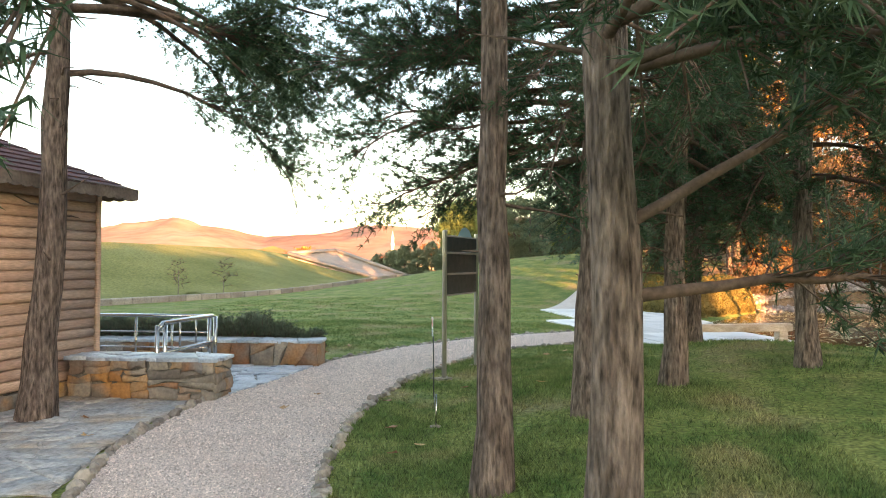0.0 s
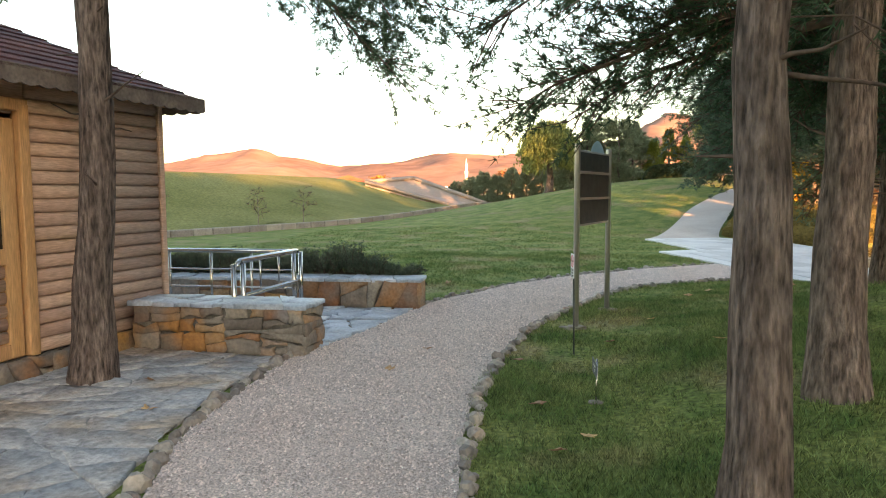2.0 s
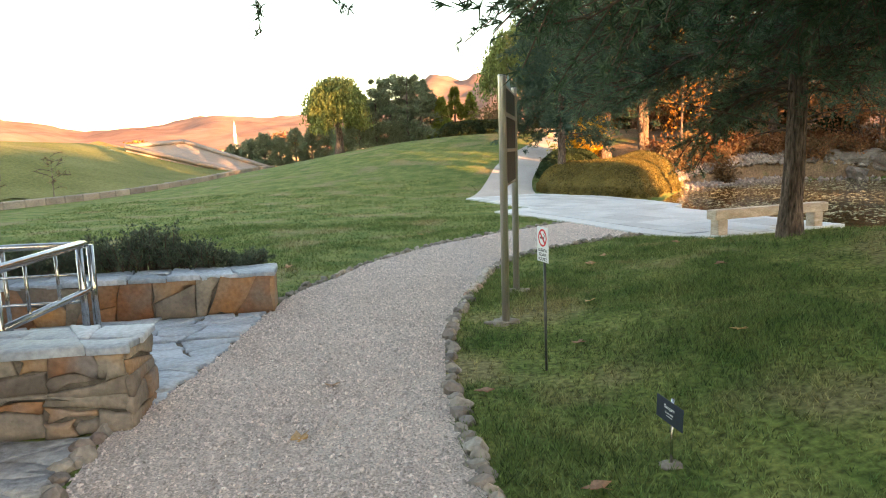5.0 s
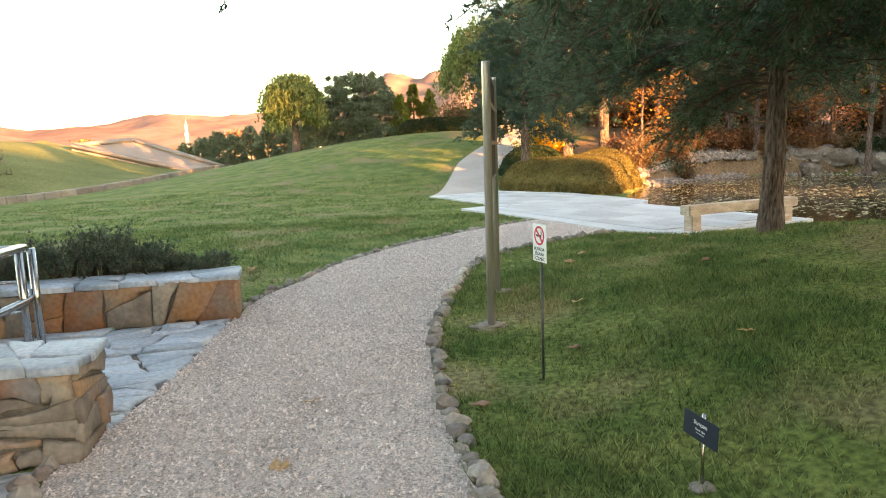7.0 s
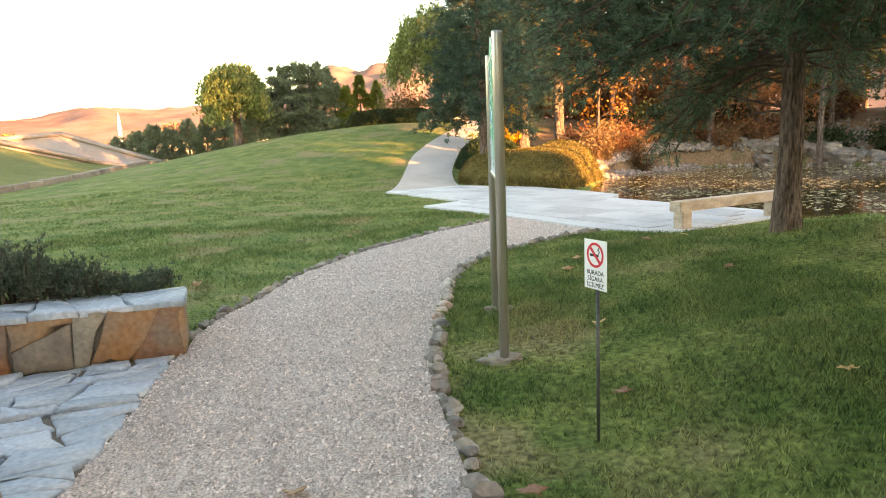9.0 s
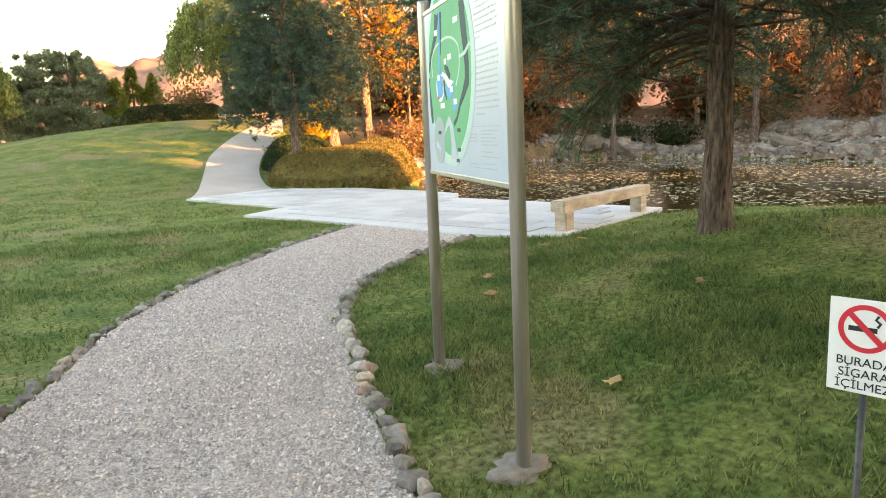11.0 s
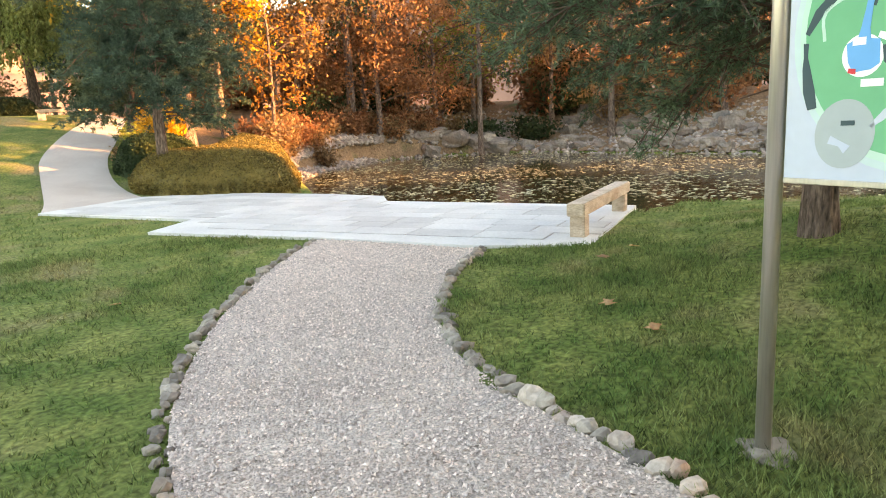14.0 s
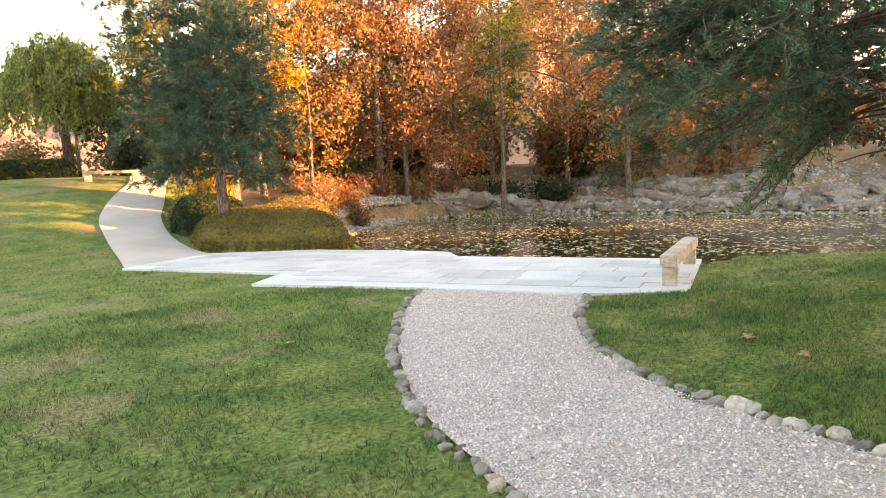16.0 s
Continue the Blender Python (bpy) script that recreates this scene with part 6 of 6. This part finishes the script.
# fallen leaves on the water
n_ = 24000
x, y = rng.uniform(7, 23.5, n_), rng.uniform(4, 31, n_)
k = inside(POND, x, y) & (gap(POND, x, y) > 0.15)
dens = np.array([noise.noise(Vector((a * 0.5, b * 0.5, 3))) + 0.4 * noise.noise(Vector((a * 1.7, b * 1.7, 7))) for a, b in zip(x, y)])
k &= dens > rng.uniform(-0.55, 0.35, n_)
x, y = x[k], y[k]
a = rng.uniform(0, 6.3, len(x))
s = rng.uniform(0.02, 0.085, len(x))
ca, sa = np.cos(a) * s, np.sin(a) * s
v = np.stack((np.stack((x - ca, y - sa), 1), np.stack((x + sa * 0.6, y - ca * 0.6), 1), np.stack((x + ca, y + sa), 1), np.stack((x - sa * 0.6, y + ca * 0.6), 1)), 1)
v = np.concatenate((v, np.full((*v.shape[:2], 1), WATER_Z + 0.006) + rng.uniform(0, 0.008, (*v.shape[:2], 1))), 2)
g = Geo()
g.add(v.reshape(-1, 3), np.arange(v.shape[0] * 4).reshape(-1, 4))
tagged(part("floating_leaves", g, mat("floating_leaf", (0.40, 0.33, 0.17), (0.50, 0.43, 0.26), 0.6, 2, 20, 0, island=0.4, c3=(0.38, 0.20, 0.07))), "yellow and tan fallen leaves floating on the pond", "leaves", kind="stuff")

# ---- beyond the lawn ----
wl, hd = along(WALL_LINE[1:], 0.9)
low = thing("boundary_kerb", (*wl[0], 0), "low pale stone kerb at the foot of the grass bank", "kerb", kind="structure")
blk = mesh_of(boxm((0, 0, 0), (0.88, 0.3, 0.34), None, 0.03), "kerb_block", M_BLOCK, False)
for (x, y), h in zip(wl, hd):
    ob = new("kerb_block", blk)
    ob.matrix_basis = pose(x, y, gz(x, y) + 0.08, 0, 0, math.degrees(h))
    under(ob, low)


def build_ramp():
    ramp = thing("ramp", (-9, 58.5, 0), "broad sloping pale stone ramp in evening sun", "ramp", kind="structure")
    A_, B_, C_, D_ = Vector((-14.3, 57.9, 2.25)), Vector((-10.9, 61.2, 2.6)), Vector((-3.9, 61.7, 0.1)), Vector((-6.0, 58.6, -0.05))
    bm = bmesh.new()
    top_ = [bm.verts.new(p) for p in (A_, D_, C_, B_)]
    bot = [bm.verts.new(p - Vector((0, 0, 1.2))) for p in (A_, D_, C_, B_)]
    bm.faces.new(top_)
    for i in range(4):
        bm.faces.new((top_[i], bot[i], bot[(i + 1) % 4], top_[(i + 1) % 4]))
    bmesh.ops.recalc_face_normals(bm, faces=bm.faces[:])
    part("slope", bm, M_CONCRETE, ramp)
    for p, q in ((A_, D_), (B_, C_), (A_, B_)):
        g = Geo()
        g.tube([p + Vector((0, 0, 0.12)), (p + q) / 2 + Vector((0, 0, 0.12)), q + Vector((0, 0, 0.1))], [0.2, 0.2, 0.2], 4)
        part("parapet", g, M_CONCRETE, ramp)


build_ramp()


def build_far():
    tw = thing("minaret", (-30.0, 299, 0), "slim white minaret far across the valley", "tower")
    g = Geo()
    g.tube([(-30.0, 299, -1), (-30.0, 299, 9), (-30.0, 299, 9.2), (-30.0, 299, 10.0), (-30.0, 299, 10.1), (-30.0, 299, 13)], [0.75, 0.66, 0.85, 0.85, 0.55, 0.5], 12)
    part("shaft", g, M_WHITE, tw)
    g = Geo()
    g.tube([(-30.0, 299, 13), (-30.0, 299, 15.6)], [0.56, 0.03], 12)
    part("spire", g, M_MAPGREY, tw)
    shed = thing("low_building", (-4, 95, 0), "low grey flat-roofed building beyond the lawn", "building")
    part("wall", boxm((-4, 95, 1.0), (9, 6, 2.4)), M_BLOCK, shed)
    part("roof", boxm((-4, 95, 2.28), (9.6, 6.6, 0.18)), M_BLOCK, shed)
    red = thing("far_house", (-52, 190, 0), "distant house with a bright red tiled roof", "house")
    part("wall", boxm((-52, 190, 1.4), (17, 12, 3.2)), M_WHITE, red)
    bm = bmesh.new()
    vs = [bm.verts.new(p) for p in ((-62, 183, 3.0), (-42, 183, 3.0), (-42, 197, 3.0), (-62, 197, 3.0), (-52, 190, 6.2))]
    for f in ((0, 1, 4), (1, 2, 4), (2, 3, 4), (3, 0, 4)):
        bm.faces.new([vs[i] for i in f])
    part("roof", bm, mat("red_tile", (0.55, 0.10, 0.04), (0.6, 0.13, 0.05), 0.8, 0.5, 5, 0.2), red, "red tile roof")
    rng_ = np.random.default_rng(9)
    wall_me = mesh_of(boxm((0, 0, 0.5), (1, 1, 1)), "wall", M_WHITE, False)
    bm = bmesh.new()
    vs = [bm.verts.new(p) for p in ((-0.6, -0.6, 0), (0.6, -0.6, 0), (0.6, 0.6, 0), (-0.6, 0.6, 0), (-0.3, 0, 0.5), (0.3, 0, 0.5))]
    for f in ((0, 1, 5, 4), (2, 3, 4, 5), (1, 2, 5), (3, 0, 4)):
        bm.faces.new([vs[i] for i in f])
    roof_me = mesh_of(bm, "roof", bpy.data.materials["red_tile"], False)
    for i in range(26):
        a = radians(rng_.uniform(-14, 9))
        r = rng_.uniform(420, 700)
        h = thing("far_house", (r * math.sin(a), r * math.cos(a), 0), "small pale town house across the valley", "house", "town houses")
        for me, z in ((wall_me, -1.0), (roof_me, rng_.uniform(3.2, 5.0))):
            ob = new(me.name, me)
            s = rng_.uniform(5, 9)
            ob.matrix_basis = Matrix.LocRotScale((r * math.sin(a), r * math.cos(a), z), Euler((0, 0, rng_.uniform(0, 3))), (s * 1.4, s, 6 if z < 0 else 3))
            under(ob, h)
    for i in range(3):
        x, y = ((-12.2, 30.6), (-10.9, 32.6), (-15.5, 27.5))[i]
        broadleaf("sapling", (x, y), 1.9, 0.5, 600 + i, "thin bare sapling on the grass bank", M_LEAF_BROWN, 60, 0.03, 0.022, 0.3, limbs=14, group="saplings")


build_far()
for i, (x, y, h) in enumerate([(-6, 130, 5), (-33, 160, 4), (2, 125, 5), (-5, 160, 5), (9, 120, 7), (-42, 180, 5)]):
    broadleaf("valley_tree", (x, y), h, 2.6, 640 + i, "small orange autumn tree in the valley", M_LEAF_ORANGE if i % 2 else M_LEAF_RUST, 900, 0.35, 0.15, 0.15, group="valley trees")


# ---- fallen leaves, grass, gravel ----
rng = np.random.default_rng(700)
M_DEAD = mat("dead_leaf", (0.36, 0.16, 0.07), (0.46, 0.28, 0.15), 0.7, 20, 60, 0.2, rnd=0.4)


def dry_leaf(seed):
    r = np.random.default_rng(seed)
    bm = bmesh.new()
    n = 12
    mid = bm.verts.new((0, 0, 0.004))
    rim = []
    for i in range(n):
        a = 2 * math.pi * i / n
        q = 0.05 * (1 + 0.45 * math.cos(5 * a)) * r.uniform(0.8, 1.15)
        rim.append(bm.verts.new((q * math.cos(a), q * math.sin(a), 0.012 * r.uniform(0, 1) + 0.25 * q * abs(math.sin(a)))))
    for i in range(n):
        bm.faces.new((mid, rim[i], rim[(i + 1) % n]))
    ex = bmesh.ops.extrude_face_region(bm, geom=bm.faces[:])
    bmesh.ops.translate(bm, vec=(0, 0, 0.0015), verts=[v for v in ex["geom"] if isinstance(v, bmesh.types.BMVert)])
    bmesh.ops.recalc_face_normals(bm, faces=bm.faces[:])
    return mesh_of(bm, "fallen_leaf", M_DEAD)


leaf_me = [dry_leaf(i) for i in range(4)]
SPOTS = [(-0.42, 7.3), (-0.1, 6.65), (0.3, 9.3), (3.5, 13.6), (4.0, 13.5), (1.7, 12.4), (2.6, 11.1), (-0.3, 6.4), (1.2, 8.7), (0.9, 10.5), (2.1, 12.9), (-0.6, 8.6), (-1.5, 9.0), (-1.7, 8.2), (-3.2, 6.9), (-3.6, 7.6), (-2.2, 12.9), (-1.9, 13.9), (-4.0, 14.6), (0.3, 16.6)]
for x, y in SPOTS:
    ob = new("fallen_leaf", leaf_me[rng.integers(4)])
    on = 0.02 if inside(PATH_POLY, np.array([x]), np.array([y]))[0] or x < -2.8 and y < 8.6 else gz(x, y) + 0.03
    ob.matrix_basis = Matrix.LocRotScale((x, y, on), Euler((rng.normal(0, 0.2), rng.normal(0, 0.2), rng.uniform(0, 6))), (1, 1, 1))
    tagged(ob, "curled reddish-brown fallen leaf", "leaf", "fallen leaves")


def lawn_points(x0, x1, y0, y1, per):
    n = int((x1 - x0) * (y1 - y0) * per)
    x, y = rng.uniform(x0, x1, n), rng.uniform(y0, y1, n)
    k = ~inside(PATH_POLY, x, y) & ~inside(TERRACE, x, y) & ~inside(POND, x, y) & ~inside(PATH2_POLY, x, y) & ~inside(PATIO, x, y) & ~inside(SLATE, x, y)
    k &= ~((x < -1.95) & (y < 13.0)) & ~((x < -0.9) & (y < 5.5)) & ~inside(HEDGE, x, y)
    return x[k], y[k]


def grass(name, areas, height, width, label):
    xs, ys = zip(*[lawn_points(*a) for a in areas])
    x, y = np.concatenate(xs), np.concatenate(ys)
    # thin out by a slow pattern so that the sward is uneven
    pat = np.sin(x * 1.9 + 1.1 * np.sin(y * 1.3)) * np.sin(y * 2.3 + 0.7 * np.sin(x * 2.1))
    k = rng.uniform(-1.4, 0.9, len(x)) < pat
    x, y, pat = x[k], y[k], pat[k]
    m_ = 4
    x, y = np.repeat(x, m_) + rng.normal(0, 0.012, len(x) * m_), np.repeat(y, m_) + rng.normal(0, 0.012, len(y) * m_)
    z = ground_z(x, y)
    h = height * rng.uniform(0.45, 1.2, len(x)) * (1 + 0.25 * np.repeat(pat, m_))
    a = rng.uniform(0, 6.3, len(x))
    tilt = rng.uniform(0.2, 1.1, len(x))
    b = rng.uniform(0, 6.3, len(x))
    base = np.stack((x, y, z - 0.004), 1)
    side = np.stack((np.cos(a), np.sin(a), 0 * a), 1) * width
    tip = base + np.stack((np.cos(b) * h * tilt, np.sin(b) * h * tilt, h), 1)
    g = Geo()
    g.add(np.stack((base - side, base + side, tip), 1).reshape(-1, 3), np.arange(len(x) * 3).reshape(-1, 3))
    tagged(part(name, g, M_BLADE), label, "grass", kind="stuff")


grass("grass", [(-1.0, 3.0, 3.0, 12.5, 1250), (3.0, 9.0, 6.0, 15.0, 270), (0.5, 5, 12.5, 15.2, 520), (-4.5, 3.5, 12.0, 20.0, 420)], 0.05, 0.0045, "short mown grass blades beside the path")
grass("lawn_grass", [(-9, 4, 18, 30, 110), (-12, -4.5, 12.5, 20, 110), (8.5, 10, 8, 14.5, 120)], 0.05, 0.006, "short mown grass on the open lawn")

n_ = 265000
x, y = rng.uniform(-2.9, 3.8, n_), rng.uniform(2.5, 17.4, n_)
k = inside(PATH_POLY, x, y)
x, y = x[k], y[k]
s = rng.uniform(0.006, 0.0122, len(x)) * (0.85 + 0.6 * rng.uniform(0, 1, len(x)) ** 3)
z = 0.019 + 0.006 * np.sin(x * 3 + y * 1.7)
oct_ = np.array([(1, 0.1, 0), (-0.5, 0.9, 0), (-0.5, -0.9, 0), (0.1, 0.1, 0.85)])
v = np.stack((x, y, z), 1)[:, None] + s[:, None, None] * (oct_[None] + rng.normal(0, 0.28, (len(x), 4, 3)))
F_ = np.array([(0, 1, 3), (1, 2, 3), (2, 0, 3)])
g = Geo()
g.add(v.reshape(-1, 3), (F_[None] + 4 * np.arange(len(x))[:, None, None]).reshape(-1, 3))
tagged(part("gravel_stones", g, M_PEBBLE), "loose pale pinkish gravel chips", "gravel", kind="stuff")
